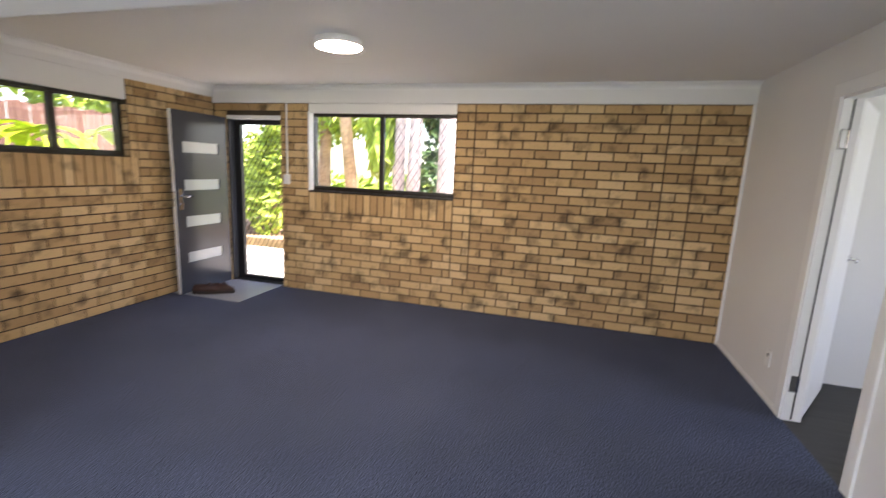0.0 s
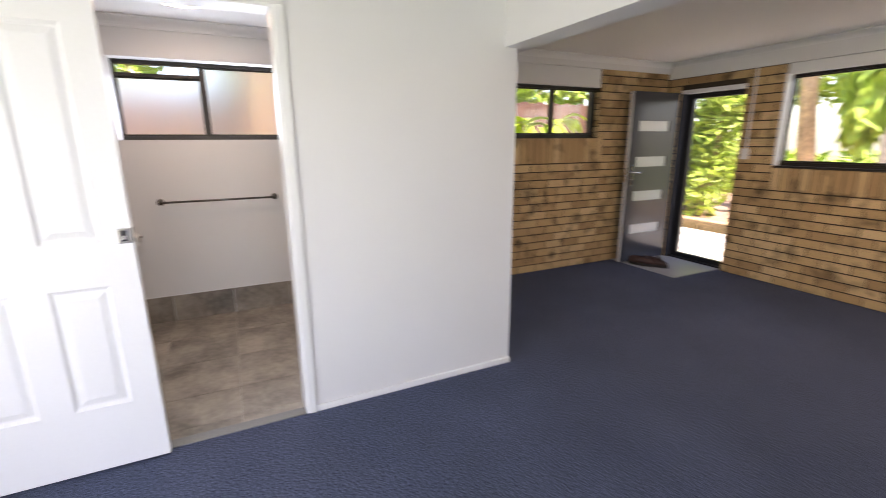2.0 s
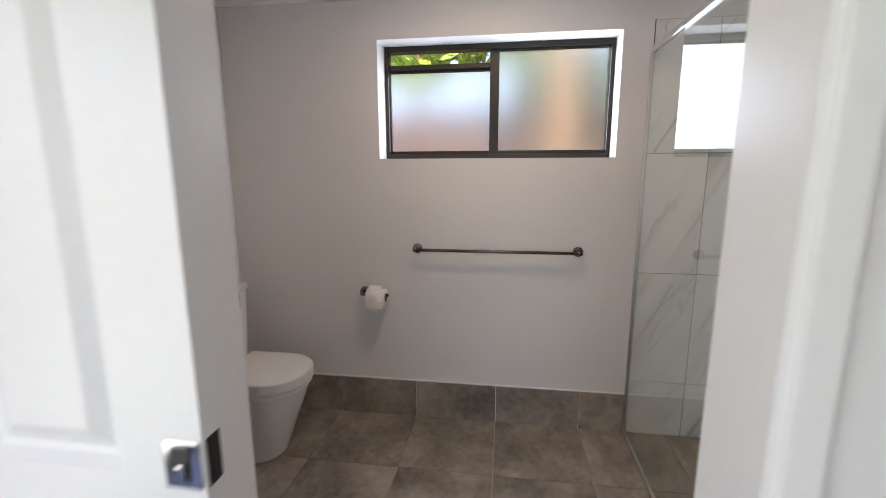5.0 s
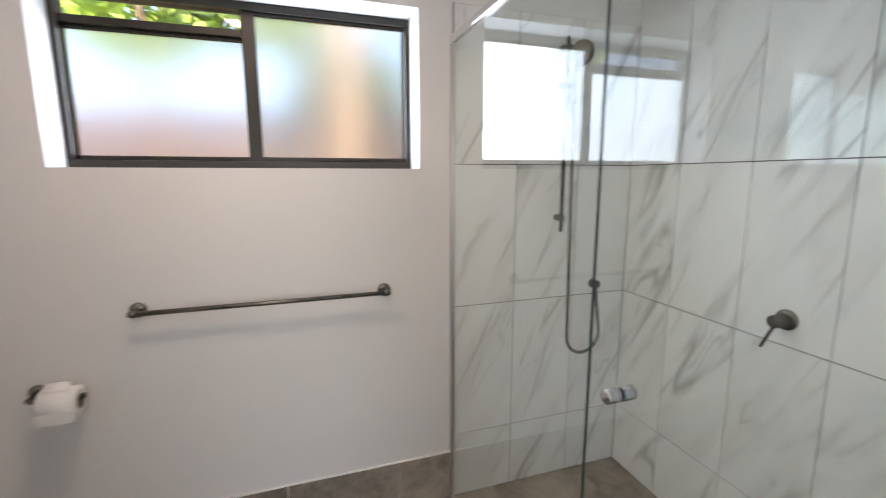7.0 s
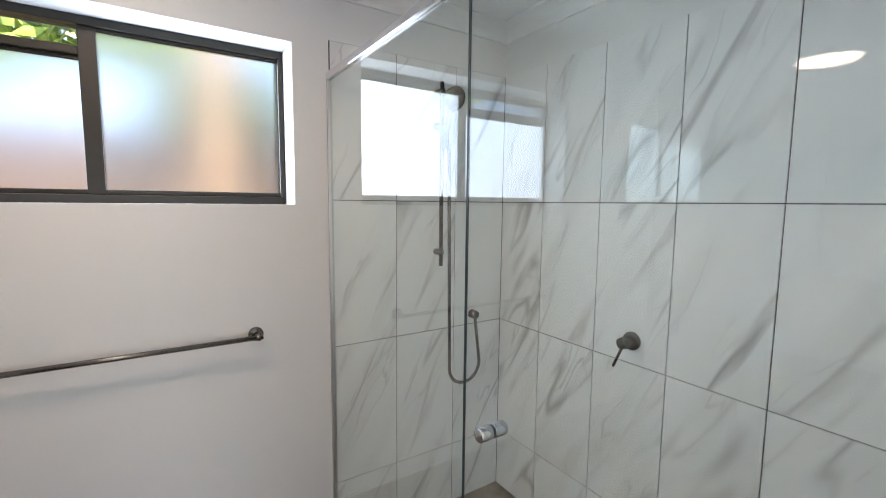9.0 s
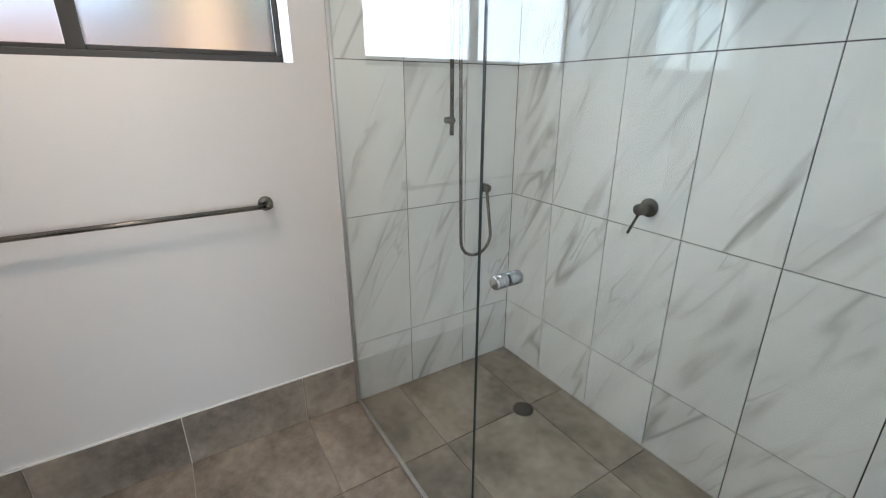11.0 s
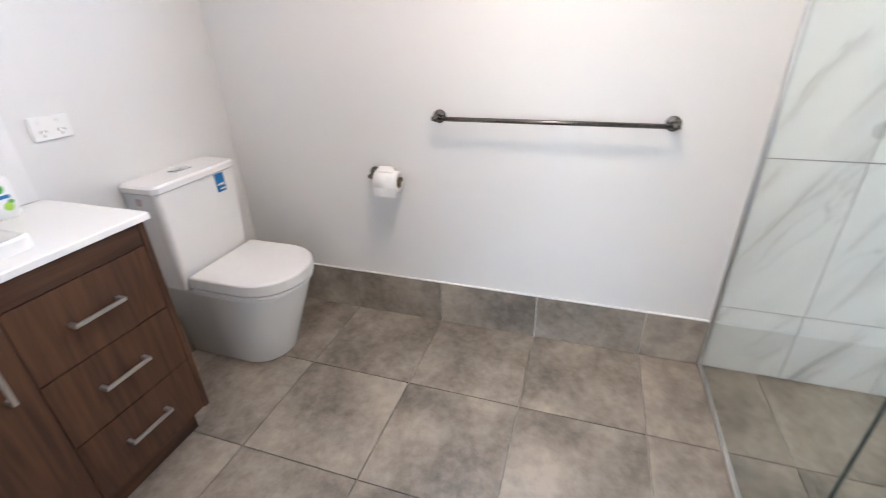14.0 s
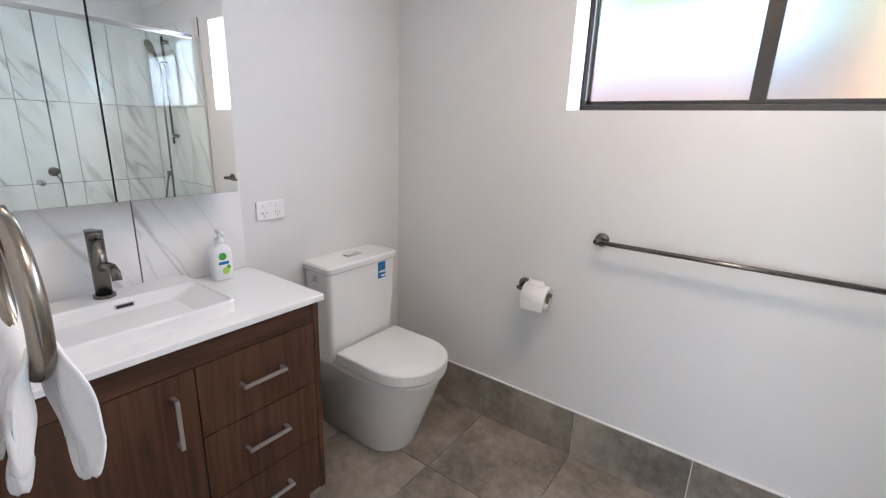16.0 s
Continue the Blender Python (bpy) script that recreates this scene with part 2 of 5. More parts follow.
def wood_material(name, dark, light, vertical=True, rough=0.42):
    m = material(name, dark, rough, bump=0.0)
    n, l, b = nodes_of(m)
    geo = n.new("ShaderNodeNewGeometry")
    mp = n.new("ShaderNodeMapping")
    mp.inputs["Scale"].default_value = (34, 34, 2.2) if vertical else (2.2, 34, 34)
    l.new(geo.outputs["Position"], mp.inputs[0])
    t = n.new("ShaderNodeTexNoise")
    t.inputs["Scale"].default_value, t.inputs["Detail"].default_value, t.inputs["Distortion"].default_value = 1.0, 6, 1.4
    l.new(mp.outputs[0], t.inputs["Vector"])
    ramp = n.new("ShaderNodeValToRGB")
    ramp.color_ramp.elements[0].position, ramp.color_ramp.elements[0].color = 0.32, (*dark, 1)
    ramp.color_ramp.elements[1].position, ramp.color_ramp.elements[1].color = 0.70, (*light, 1)
    l.new(t.outputs["Fac"], ramp.inputs[0])
    l.new(ramp.outputs[0], b.inputs["Base Color"])
    bp = n.new("ShaderNodeBump")
    bp.inputs["Strength"].default_value, bp.inputs["Distance"].default_value = 0.15, 0.001
    l.new(t.outputs["Fac"], bp.inputs["Height"])
    l.new(bp.outputs[0], b.inputs["Normal"])
    return m


def glass_material(name, tint=(1, 1, 1), rough=0.0, ior=1.45):
    m = bpy.data.materials.new(name)
    m.use_nodes = True
    b = m.node_tree.nodes["Principled BSDF"]
    b.inputs["Base Color"].default_value = (*tint, 1)
    b.inputs["Roughness"].default_value = rough
    b.inputs["IOR"].default_value = ior
    b.inputs["Transmission Weight"].default_value = 1.0
    return m


def glow(name, colour, strength):
    m = bpy.data.materials.new(name)
    m.use_nodes = True
    b = m.node_tree.nodes["Principled BSDF"]
    b.inputs["Base Color"].default_value = (0.9, 0.9, 0.9, 1)
    b.inputs["Emission Color"].default_value = (*colour, 1)
    b.inputs["Emission Strength"].default_value = strength
    return m


M_WALL = material("wall_paint", (0.76, 0.755, 0.745), 0.55, scale=220, vary=0.01, bump=0.10, big=1.3, bigvary=0.02, bump_dist=0.001)
M_CEIL = material("ceiling_paint", (0.80, 0.79, 0.77), 0.75, scale=150, vary=0.01, bump=0.05, big=1.0, bigvary=0.02)
M_TRIM = material("trim_paint", (0.82, 0.82, 0.81), 0.30, scale=60, vary=0.01, bump=0.03, bigvary=0.015)
M_DOOR = material("door_paint", (0.82, 0.825, 0.83), 0.33, scale=90, vary=0.01, bump=0.08, bigvary=0.015, bump_dist=0.001)
M_CARPET = material("carpet", (0.074, 0.091, 0.145), 0.97, scale=125, vary=0.95, bump=0.9, big=1.6, bigvary=0.12, spec=0.1, bump_dist=0.006)
M_MORTAR = material("mortar", (0.06, 0.043, 0.027), 0.95, scale=150, vary=0.25, bump=0.5, big=4, bigvary=0.2)
M_BRICK = brick_material("brick_face", False)
M_BRICK_JOINED = brick_material("brick_face_joined", True)
M_MARBLE = marble_material()
M_STONE = stone_tile_material()
M_GROUT = material("grout", (0.46, 0.43, 0.39), 0.85, scale=150, vary=0.1, bump=0.2)
M_GROUT_GREY = material("grey_grout", (0.085, 0.085, 0.085), 0.8, scale=150, vary=0.1, bump=0.1)
M_BRONZE = material("bronze_aluminium", (0.024, 0.019, 0.014), 0.45, 0.2, scale=80, vary=0.08, bump=0.03)
M_BLACK = material("black_frame", (0.012, 0.012, 0.013), 0.4, 0.2, scale=80, vary=0.1, bump=0.03)
M_GUN = material("gunmetal", (0.19, 0.175, 0.155), 0.27, 1.0, scale=200, vary=0.1, bump=0.03)
M_CHROME = material("chrome", (0.80, 0.80, 0.82), 0.10, 1.0, scale=60, vary=0.02, bump=0.0)
M_STEEL = material("polished_steel", (0.50, 0.51, 0.53), 0.16, 1.0, scale=60, vary=0.04, bump=0.0)
M_ALU = material("brushed_aluminium", (0.62, 0.61, 0.60), 0.32, 1.0, scale=160, vary=0.06, bump=0.03)
M_NICKEL = material("brushed_nickel", (0.33, 0.285, 0.235), 0.25, 1.0, scale=200, vary=0.06, bump=0.03)
M_CERAMIC = material("white_ceramic", (0.84, 0.84, 0.83), 0.10, scale=5, vary=0.008, bump=0.0, bigvary=0.008)
M_PLASTIC = material("white_plastic", (0.82, 0.82, 0.81), 0.35, scale=40, vary=0.01, bump=0.02)
M_WALNUT = wood_material("walnut", (0.040, 0.017, 0.0085), (0.108, 0.047, 0.023))
M_WALNUT_H = wood_material("walnut_flat", (0.040, 0.017, 0.0085), (0.108, 0.047, 0.023), False)
M_GAP_SHADE = material("gap_shade", (0.02, 0.014, 0.01), 0.8, bump=0.0)
M_DOORGREY = material("grey_door_paint", (0.045, 0.048, 0.060), 0.2, scale=200, vary=0.03, bump=0.06, bigvary=0.04)
# pale base colour paints the outdoors' reflection into the door's slot glass
M_SLOT = material("slot_glass_reflection", (0.52, 0.55, 0.54), 0.08, scale=200, vary=0.02, bump=0.05)
M_MIRROR = material("mirror", (0.90, 0.91, 0.90), 0.01, 1.0, scale=1, vary=0.0, bump=0.0, bigvary=0.0)
M_GLASS = glass_material("clear_glass", (0.97, 0.99, 0.98))
M_SHOWER = glass_material("shower_glass", (0.86, 0.935, 0.915), 0.0, 1.44)
M_FROST = glass_material("frosted_glass", (0.96, 0.97, 0.97), 0.42, 1.3)
M_EDGE = material("glass_edge", (0.012, 0.035, 0.032), 0.5, bump=0.0)
M_TOWEL = material("towel_cotton", (0.82, 0.82, 0.82), 0.95, scale=700, vary=0.05, bump=0.4, bigvary=0.03, bump_dist=0.001)
M_PAPER = material("toilet_paper", (0.83, 0.82, 0.80), 0.95, scale=120, vary=0.02, bump=0.15)
M_CARD = material("cardboard", (0.33, 0.24, 0.16), 0.9, scale=60, vary=0.1, bump=0.1)
M_LEATHER = material("brown_leather", (0.040, 0.014, 0.008), 0.5, scale=70, vary=0.2, bump=0.25, bigvary=0.2)
M_RUBBER = material("dark_sole", (0.02, 0.017, 0.015), 0.8, scale=60, vary=0.1, bump=0.2)
M_GREEN = material("label_green", (0.06, 0.36, 0.05), 0.4, bump=0.0)
M_LIME = material("label_lime", (0.38, 0.62, 0.08), 0.4, bump=0.0)
M_BLUE = material("label_blue", (0.01, 0.16, 0.42), 0.4, bump=0.0)
M_PINK = material("label_grey_pink", (0.50, 0.40, 0.42), 0.5, bump=0.0)
M_DARK = material("dark_slot", (0.015, 0.015, 0.016), 0.5, bump=0.0)
M_HOSE = material("blue_hose", (0.01, 0.04, 0.14), 0.4, bump=0.0)
M_VINYL = wood_material("dark_vinyl", (0.010, 0.010, 0.010), (0.032, 0.031, 0.030), False, 0.5)
M_THRESH = material("threshold_tile", (0.36, 0.38, 0.42), 0.3, scale=60, vary=0.05, bump=0.05, bigvary=0.08)
M_THRESH_STRIP = material("threshold_metal", (0.22, 0.22, 0.22), 0.45, 0.6, scale=120, vary=0.1, bump=0.05)
M_LAMP = glow("lamp_diffuser", (1.0, 0.82, 0.60), 25.0)
M_LAMP_BATH = glow("bath_lamp_diffuser", (1.0, 0.77, 0.56), 11.3)
M_LEAF = material("leaf", (0.34, 0.46, 0.06), 0.5, scale=30, vary=0.3, bump=0.1, big=3, bigvary=0.4)
M_LEAF_DARK = material("leaf_dark", (0.07, 0.14, 0.04), 0.5, scale=30, vary=0.3, bump=0.1, big=3, bigvary=0.4)
M_LEAF_LIME = material("leaf_lime", (0.46, 0.58, 0.03), 0.45, scale=12, vary=0.2, bump=0.05, big=3, bigvary=0.3)
M_BARK = material("bark", (0.36, 0.24, 0.15), 0.9, scale=18, vary=0.35, bump=0.8, big=3, bigvary=0.25, bump_dist=0.02)
M_BARK_TAN = material("tan_bark", (0.55, 0.36, 0.20), 0.9, scale=18, vary=0.3, bump=0.8, big=3, bigvary=0.25, bump_dist=0.02)
M_BARK_PALE = material("pale_bark", (0.60, 0.50, 0.46), 0.85, scale=14, vary=0.2, bump=0.5, big=2, bigvary=0.2, bump_dist=0.02)
M_FENCE = material("fence_timber", (0.10, 0.048, 0.034), 0.85, scale=30, vary=0.25, bump=0.4, big=3, bigvary=0.2)
M_CONCRETE = material("concrete", (0.62, 0.59, 0.54), 0.9, scale=60, vary=0.1, bump=0.3, big=2, bigvary=0.1)
M_SOIL = material("soil", (0.38, 0.25, 0.17), 0.95, scale=30, vary=0.35, bump=0.8, big=2, bigvary=0.3, bump_dist=0.02)
M_GRASS = material("grass", (0.20, 0.24, 0.08), 0.95, scale=30, vary=0.4, bump=0.8, big=1, bigvary=0.35, bump_dist=0.02)

# ---- floors, walls and ceilings ----
structure("ground", box((-60, -60, -0.45), (60, 60, -0.30)), M_GRASS, "grassy ground around the house")
structure("floor", box((PART + 0.0, SOUTH - 0.2, -0.12), (EAST, BLOCK_N, 0.0)), M_CARPET, "dark blue-grey carpet over the living room")
structure("floor_north", box((OUT_W, BLOCK_N, -0.12), (EAST, FAR + 0.25, 0.0)), M_CARPET, "dark blue-grey carpet over the living room")
structure("floor_bathroom", box((OUT_W, SOUTH - 0.1, -0.14), (PART, BLOCK_N, -0.008)), M_GROUT, "pale grout bed under the bathroom tiles")
structure("floor_side_room", box((EAST, 0.2, -0.12), (2.6, 3.6, -0.004)), M_VINYL, "dark vinyl plank floor in the next room")
structure("ceiling", box((OUT_W, SOUTH - 0.3, CEIL), (2.7, FAR + 0.3, CEIL + 0.12)), M_CEIL, "flat white painted ceiling")

DOOR_N = (-5.775, -5.045, 0.0, 1.995)
WIN_N = (-4.685, -2.985, 1.18, BRICK_TOP)
WIN_W = (1.80, 3.02, 1.468, 2.26)
WIN_B = (-1.474, -0.286, 1.460, 2.046)
SLIDER_S = (-3.6, -1.6, 0.0, 2.05)
# unseen hole in the east wall, added only for the lamp behind the walker
ADDED_HOLE_E = (-1.9, -0.1, 0.7, 2.0)

wall_n = structure("wall_north", slab_with_holes("y", FAR + 0.010, FAR + 0.21, OUT_W, EAST + 0.1, -0.1, CEIL, [DOOR_N, WIN_N]), M_MORTAR, "tan face-brick wall with a door and a window")
wall_w = structure("wall_west", slab_with_holes("x", OUT_W + 0.2, WEST - 0.010, BLOCK_N, FAR + 0.010, -0.1, CEIL, [WIN_W]), M_MORTAR, "tan face-brick wall with a high window")
wall_s = structure("wall_south", slab_with_holes("y", SOUTH - 0.2, SOUTH - 0.010, PART, EAST + 0.1, -0.1, CEIL, [SLIDER_S]), M_MORTAR, "tan face-brick wall")
DOOR_E = (2.11, 2.79, -0.2, 1.985)
structure("wall_east", slab_with_holes("x", EAST, EAST + 0.10, SOUTH, FAR + 0.01, -0.1, CEIL, [DOOR_E, ADDED_HOLE_E]), M_WALL, "plain white plasterboard wall with a doorway")
DOOR_B = (-1.235, -0.516, -0.2, 2.02)
structure("wall_partition", slab_with_holes("x", PART_IN, PART, SOUTH, BLOCK_N, -0.1, CEIL, [DOOR_B]), M_WALL, "plain white plasterboard wall with the bathroom doorway")
structure("wall_bath_north", box((OUT_W, TILE_N + 0.012, -0.1), (PART_IN, BLOCK_N, CEIL)), M_WALL, "plasterboard wall behind the shower tiles")
structure("wall_bath_west", slab_with_holes("x", OUT_W, BW, SOUTH, TILE_N + 0.012, -0.1, CEIL, [WIN_B]), M_WALL, "white painted wall with a high frosted window")
structure("wall_bath_south", box((OUT_W, SOUTH - 0.2, -0.1), (PART_IN, SOUTH, CEIL)), M_WALL, "white painted wall behind vanity and toilet")
for nm, a, b in (("wall_side_north", (EAST + 0.1, 3.52, -0.1), (2.6, 3.62, CEIL)), ("wall_side_south", (EAST + 0.1, 0.1, -0.1), (2.6, 0.2, CEIL))):
    structure(nm, box(a, b), M_WALL, "plain white wall of the next room")
# unseen opening and area lamp, both added to brighten the next room
structure("wall_side_east", slab_with_holes("x", 2.5, 2.6, 0.2, 3.52, -0.1, CEIL, [(1.2, 2.6, 0.9, 2.0)]), M_WALL, "plain white wall of the next room with an added unseen opening")
side_fill = new("side_fill_light", bpy.data.lights.new("side_fill_light", "AREA"))
side_fill.data.shape, side_fill.data.size, side_fill.data.size_y, side_fill.data.energy, side_fill.data.color = "RECTANGLE", 1.35, 1.05, 5, (0.85, 0.92, 1.0)
side_fill.matrix_world = look((2.52, 1.9, 1.45), (0, 1.9, 1.45))
structure("beam", box((PART + 0.001, 0.695, 1.94), (EAST, 0.855, CEIL)), M_WALL, "boxed white ceiling beam across the living room")
structure("beam_end", box((PART - 0.1, BLOCK_N, 1.94), (PART + 0.001, 0.855, CEIL)), M_WALL, "boxed end of the white ceiling beam")


def cove(name, p, q, inward, size=0.075, z=CEIL):
    """A hollow-curved cornice along the line p to q under the ceiling."""
    p, q, inward = Vector((*p, z)), Vector((*q, z)), Vector((*inward, 0))
    prof = [(0, 0), (size, 0), (size, -0.008)] + [(size - size * 0.88 * math.sin(a), -0.008 - (size * 0.88) * (1 - math.cos(a))) for a in (math.pi / 2 * k / 6 for k in range(1, 7))] + [(0, -size)]
    loops = [[e + inward * a + Vector((0, 0, b)) for a, b in prof] for e in (p, q)]
    return structure(name, loft(loops), M_TRIM, "white cove cornice")


cove("cornice_bath_west", (BW, SOUTH), (BW, TILE_N + 0.012), (1, 0))
cove("cornice_bath_north", (BW, TILE_N + 0.012), (PART_IN, TILE_N + 0.012), (0, -1))
cove("cornice_bath_south", (PART_IN, SOUTH), (BW, SOUTH), (0, 1))
cove("cornice_bath_east", (PART_IN, TILE_N + 0.012), (PART_IN, SOUTH), (-1, 0))
cove("cornice_north", (WEST, FAR - 0.020), (EAST, FAR - 0.020), (0, -1), 0.055)
cove("cornice_west", (WEST + 0.018, BLOCK_N), (WEST + 0.018, FAR), (1, 0), 0.06)
structure("trim_north_band", box((WEST, FAR - 0.022, BRICK_TOP), (EAST, FAR + 0.006, CEIL)), M_WALL, "white plaster band above the brick wall")
structure("trim_west_band", box((WEST - 0.004, BLOCK_N, 2.19), (WEST + 0.018, FAR - 0.022, CEIL)), M_WALL, "white band above the brick wall")
structure("trim_window_head", box((WIN_N[0], FAR + 0.015, 2.03), (WIN_N[1], FAR + 0.06, BRICK_TOP)), M_TRIM, "white board over the window")
structure("trim_window_head_west", box((WEST - 0.055, WIN_W[0], 2.0), (WEST - 0.012, WIN_W[1], 2.24)), M_WALL, "white panel over the high window")
# corner strips and skirting
structure("trim_corner_east", box((EAST - 0.022, FAR - 0.018, 0), (EAST, FAR - 0.001, BRICK_TOP), 0.003), M_TRIM, "white corner strip")
structure("trim_corner_south", box((PART, SOUTH, 0), (PART + 0.016, SOUTH + 0.022, CEIL), 0.003), M_TRIM, "white corner strip")
structure("baseboard_partition", box((PART, -0.473, 0), (PART + 0.012, BLOCK_N + 0.011, 0.038), 0.004), M_TRIM, "low white skirting strip")
structure("baseboard_partition_south", box((PART, SOUTH + 0.022, 0), (PART + 0.012, -1.29, 0.038), 0.004), M_TRIM, "low white skirting strip")
structure("baseboard_east", box((EAST - 0.012, 2.866, 0), (EAST, FAR - 0.018, 0.035), 0.004), M_TRIM, "low white skirting strip")
structure("baseboard_block", box((WEST, BLOCK_N, 0), (PART, BLOCK_N + 0.011, 0.038), 0.004), M_TRIM, "low white skirting strip")
structure("trim_partition_corner", box((PART - 0.003, BLOCK_N - 0.003, 0.0), (PART + 0.003, BLOCK_N + 0.003, 1.94), 0.002), M_WALL, "square white wall corner bead")


def architrave(name, x, y0, y1, top, w, t, side):
    """White door trim round an opening in a wall at x; side is the way it faces."""
    ob = thing(name, "white painted door trim round the doorway", "door trim")
    ob["kind"] = "structure"
    for nm, a, b in (("jamb_trim", (x, y0 - w, 0), (x + side * t, y0, top)), ("jamb_trim", (x, y1, 0), (x + side * t, y1 + w, top)), ("head_trim", (x, y0 - w, top), (x + side * t, y1 + w, top + w))):
        part(nm, box(a, b, 0.004), M_TRIM, ob)
    return ob


architrave("trim_bath_door", PART, DOOR_B[0], DOOR_B[1], DOOR_B[3], 0.042, 0.016, 1)
architrave("trim_east_door", EAST, DOOR_E[0], DOOR_E[1], DOOR_E[3], 0.075, 0.016, -1)
# jamb linings
structure("trim_bath_jamb", slab_with_holes("x", PART_IN - 0.006, PART + 0.006, DOOR_B[0], DOOR_B[1], 0, DOOR_B[3], [(DOOR_B[0] + 0.012, DOOR_B[1] - 0.012, 0, DOOR_B[3] - 0.012)]), M_TRIM, "white door lining")
structure("trim_east_jamb", slab_with_holes("x", EAST - 0.006, EAST + 0.106, DOOR_E[0], DOOR_E[1], 0, DOOR_E[3], [(DOOR_E[0] + 0.014, DOOR_E[1] - 0.014, 0, DOOR_E[3] - 0.014)]), M_TRIM, "white door lining")
structure("trim_bath_threshold", box((-4.392, DOOR_B[0] + 0.012, -0.02), (PART + 0.008, DOOR_B[1] - 0.012, 0.006), 0.003), M_THRESH_STRIP, "grey metal threshold strip")
structure("trim_front_threshold", box((WEST, 3.39, 0.0), (-5.085, FAR + 0.05, 0.006), 0.002), M_THRESH, "pale grey entry tile inside the front door")


# ---- windows and doors ----
def sliding_window(name, axis, plane, u0, u1, z0, z1, mull, label, pane_mats, strip=False, frame_w=0.035):
    """An aluminium window in a wall normal to axis; two sashes that meet at mull."""
    ob = tagged(new(name), label, "window", "", "structure")

    def bar(nm, ua, ub, za, zb, d0, d1, mat, bevel=0.003):
        a = (plane + d0, ua, za) if axis == "x" else (ua, plane + d0, za)
        b = (plane + d1, ub, zb) if axis == "x" else (ub, plane + d1, zb)
        return part(nm, box(a, b, bevel), mat, ob)
    f = frame_w
    bar("window_frame", u0, u1, z0, z0 + f, -0.035, 0.035, M_BRONZE)
    bar("window_frame", u0, u1, z1 - f, z1, -0.035, 0.035, M_BRONZE)
    bar("window_frame", u0, u0 + f * 0.7, z0 + f, z1 - f, -0.035, 0.035, M_BRONZE)
    bar("window_frame", u1 - f * 0.7, u1, z0 + f, z1 - f, -0.035, 0.035, M_BRONZE)
    bar("mullion", mull - 0.024, mull + 0.024, z0 + f, z1 - f, -0.024, 0.024, M_BRONZE)
    top = z1 - f
    if strip:
        top = z1 - 0.118
        bar("transom", u0 + f * 0.7, mull - 0.024, top, top + 0.026, -0.02, 0.02, M_BRONZE)
        p = bar("pane", u0 + f * 0.7, mull - 0.024, top + 0.026, z1 - f, -0.003, 0.003, M_GLASS, 0)
        p.visible_shadow = False
    for k, (ua, ub, tz) in enumerate(((u0 + f * 0.7, mull - 0.024, top), (mull + 0.024, u1 - f * 0.7, z1 - f))):
        d = 0.012 if k else -0.012
        for za, zb in ((z0 + f, z0 + f + 0.016), (tz - 0.012, tz)):
            bar("sash_rail", ua, ub, za, zb, d - 0.010, d + 0.010, M_BRONZE)
        p = bar("pane", ua, ub, z0 + f + 0.016, tz - 0.012, d - 0.003, d + 0.003, pane_mats[k], 0)
        p.visible_shadow = False
    return ob


sliding_window("window_1", "y", FAR + 0.115, WIN_N[0], WIN_N[1], WIN_N[2], 2.045, -3.835, "bronze aluminium sliding window with clear glass", (M_GLASS, M_GLASS))
sliding_window("window_2", "x", WEST - 0.115, WIN_W[0], WIN_W[1], WIN_W[2], 2.01, 2.43, "high bronze aluminium sliding window with clear glass", (M_GLASS, M_GLASS))
sliding_window("window_3", "x", -6.318, WIN_B[0], WIN_B[1], WIN_B[2], WIN_B[3], -0.885, "high bronze aluminium window with frosted glass", (M_FROST, M_FROST), True, 0.028)
structure("trim_window_reveal", box((WIN_N[0], FAR - 0.004, WIN_N[2]), (WIN_N[0] + 0.018, FAR + 0.08, 2.045)), M_TRIM, "white painted window reveal")
structure("window_sill", box((WIN_N[0], FAR - 0.002, WIN_N[2] - 0.014), (WIN_N[1], FAR + 0.085, WIN_N[2] + 0.002), 0.002), M_BRONZE, "thin bronze window sill")

front_frame = tagged(new("door_frame"), "black steel security door frame with white timber head", "door frame", "", "structure")
part("head", box((DOOR_N[0], FAR + 0.006, 1.955), (DOOR_N[1], FAR + 0.16, DOOR_N[3])), M_TRIM, front_frame, "white door head")
part("jamb", box((DOOR_N[0], FAR + 0.012, 0), (DOOR_N[0] + 0.02, FAR + 0.10, 1.955)), M_DOORGREY, front_frame)
for a, b in (((DOOR_N[0] + 0.001, FAR + 0.10, 0.02), (DOOR_N[0] + 0.10, FAR + 0.15, 1.953)), ((DOOR_N[1] - 0.014, FAR + 0.10, 0.02), (DOOR_N[1] - 0.001, FAR + 0.15, 1.953)), ((DOOR_N[0] + 0.10, FAR + 0.10, 1.90), (DOOR_N[1] - 0.014, FAR + 0.15, 1.953)), ((DOOR_N[0] + 0.10, FAR + 0.10, 0.02), (DOOR_N[1] - 0.014, FAR + 0.15, 0.07))):
    part("security_frame", box(a, b, 0.003), M_BLACK, front_frame)
part("threshold", box((DOOR_N[0], FAR + 0.05, -0.02), (DOOR_N[1], FAR + 0.21, 0.02), 0.003), M_BLACK, front_frame)

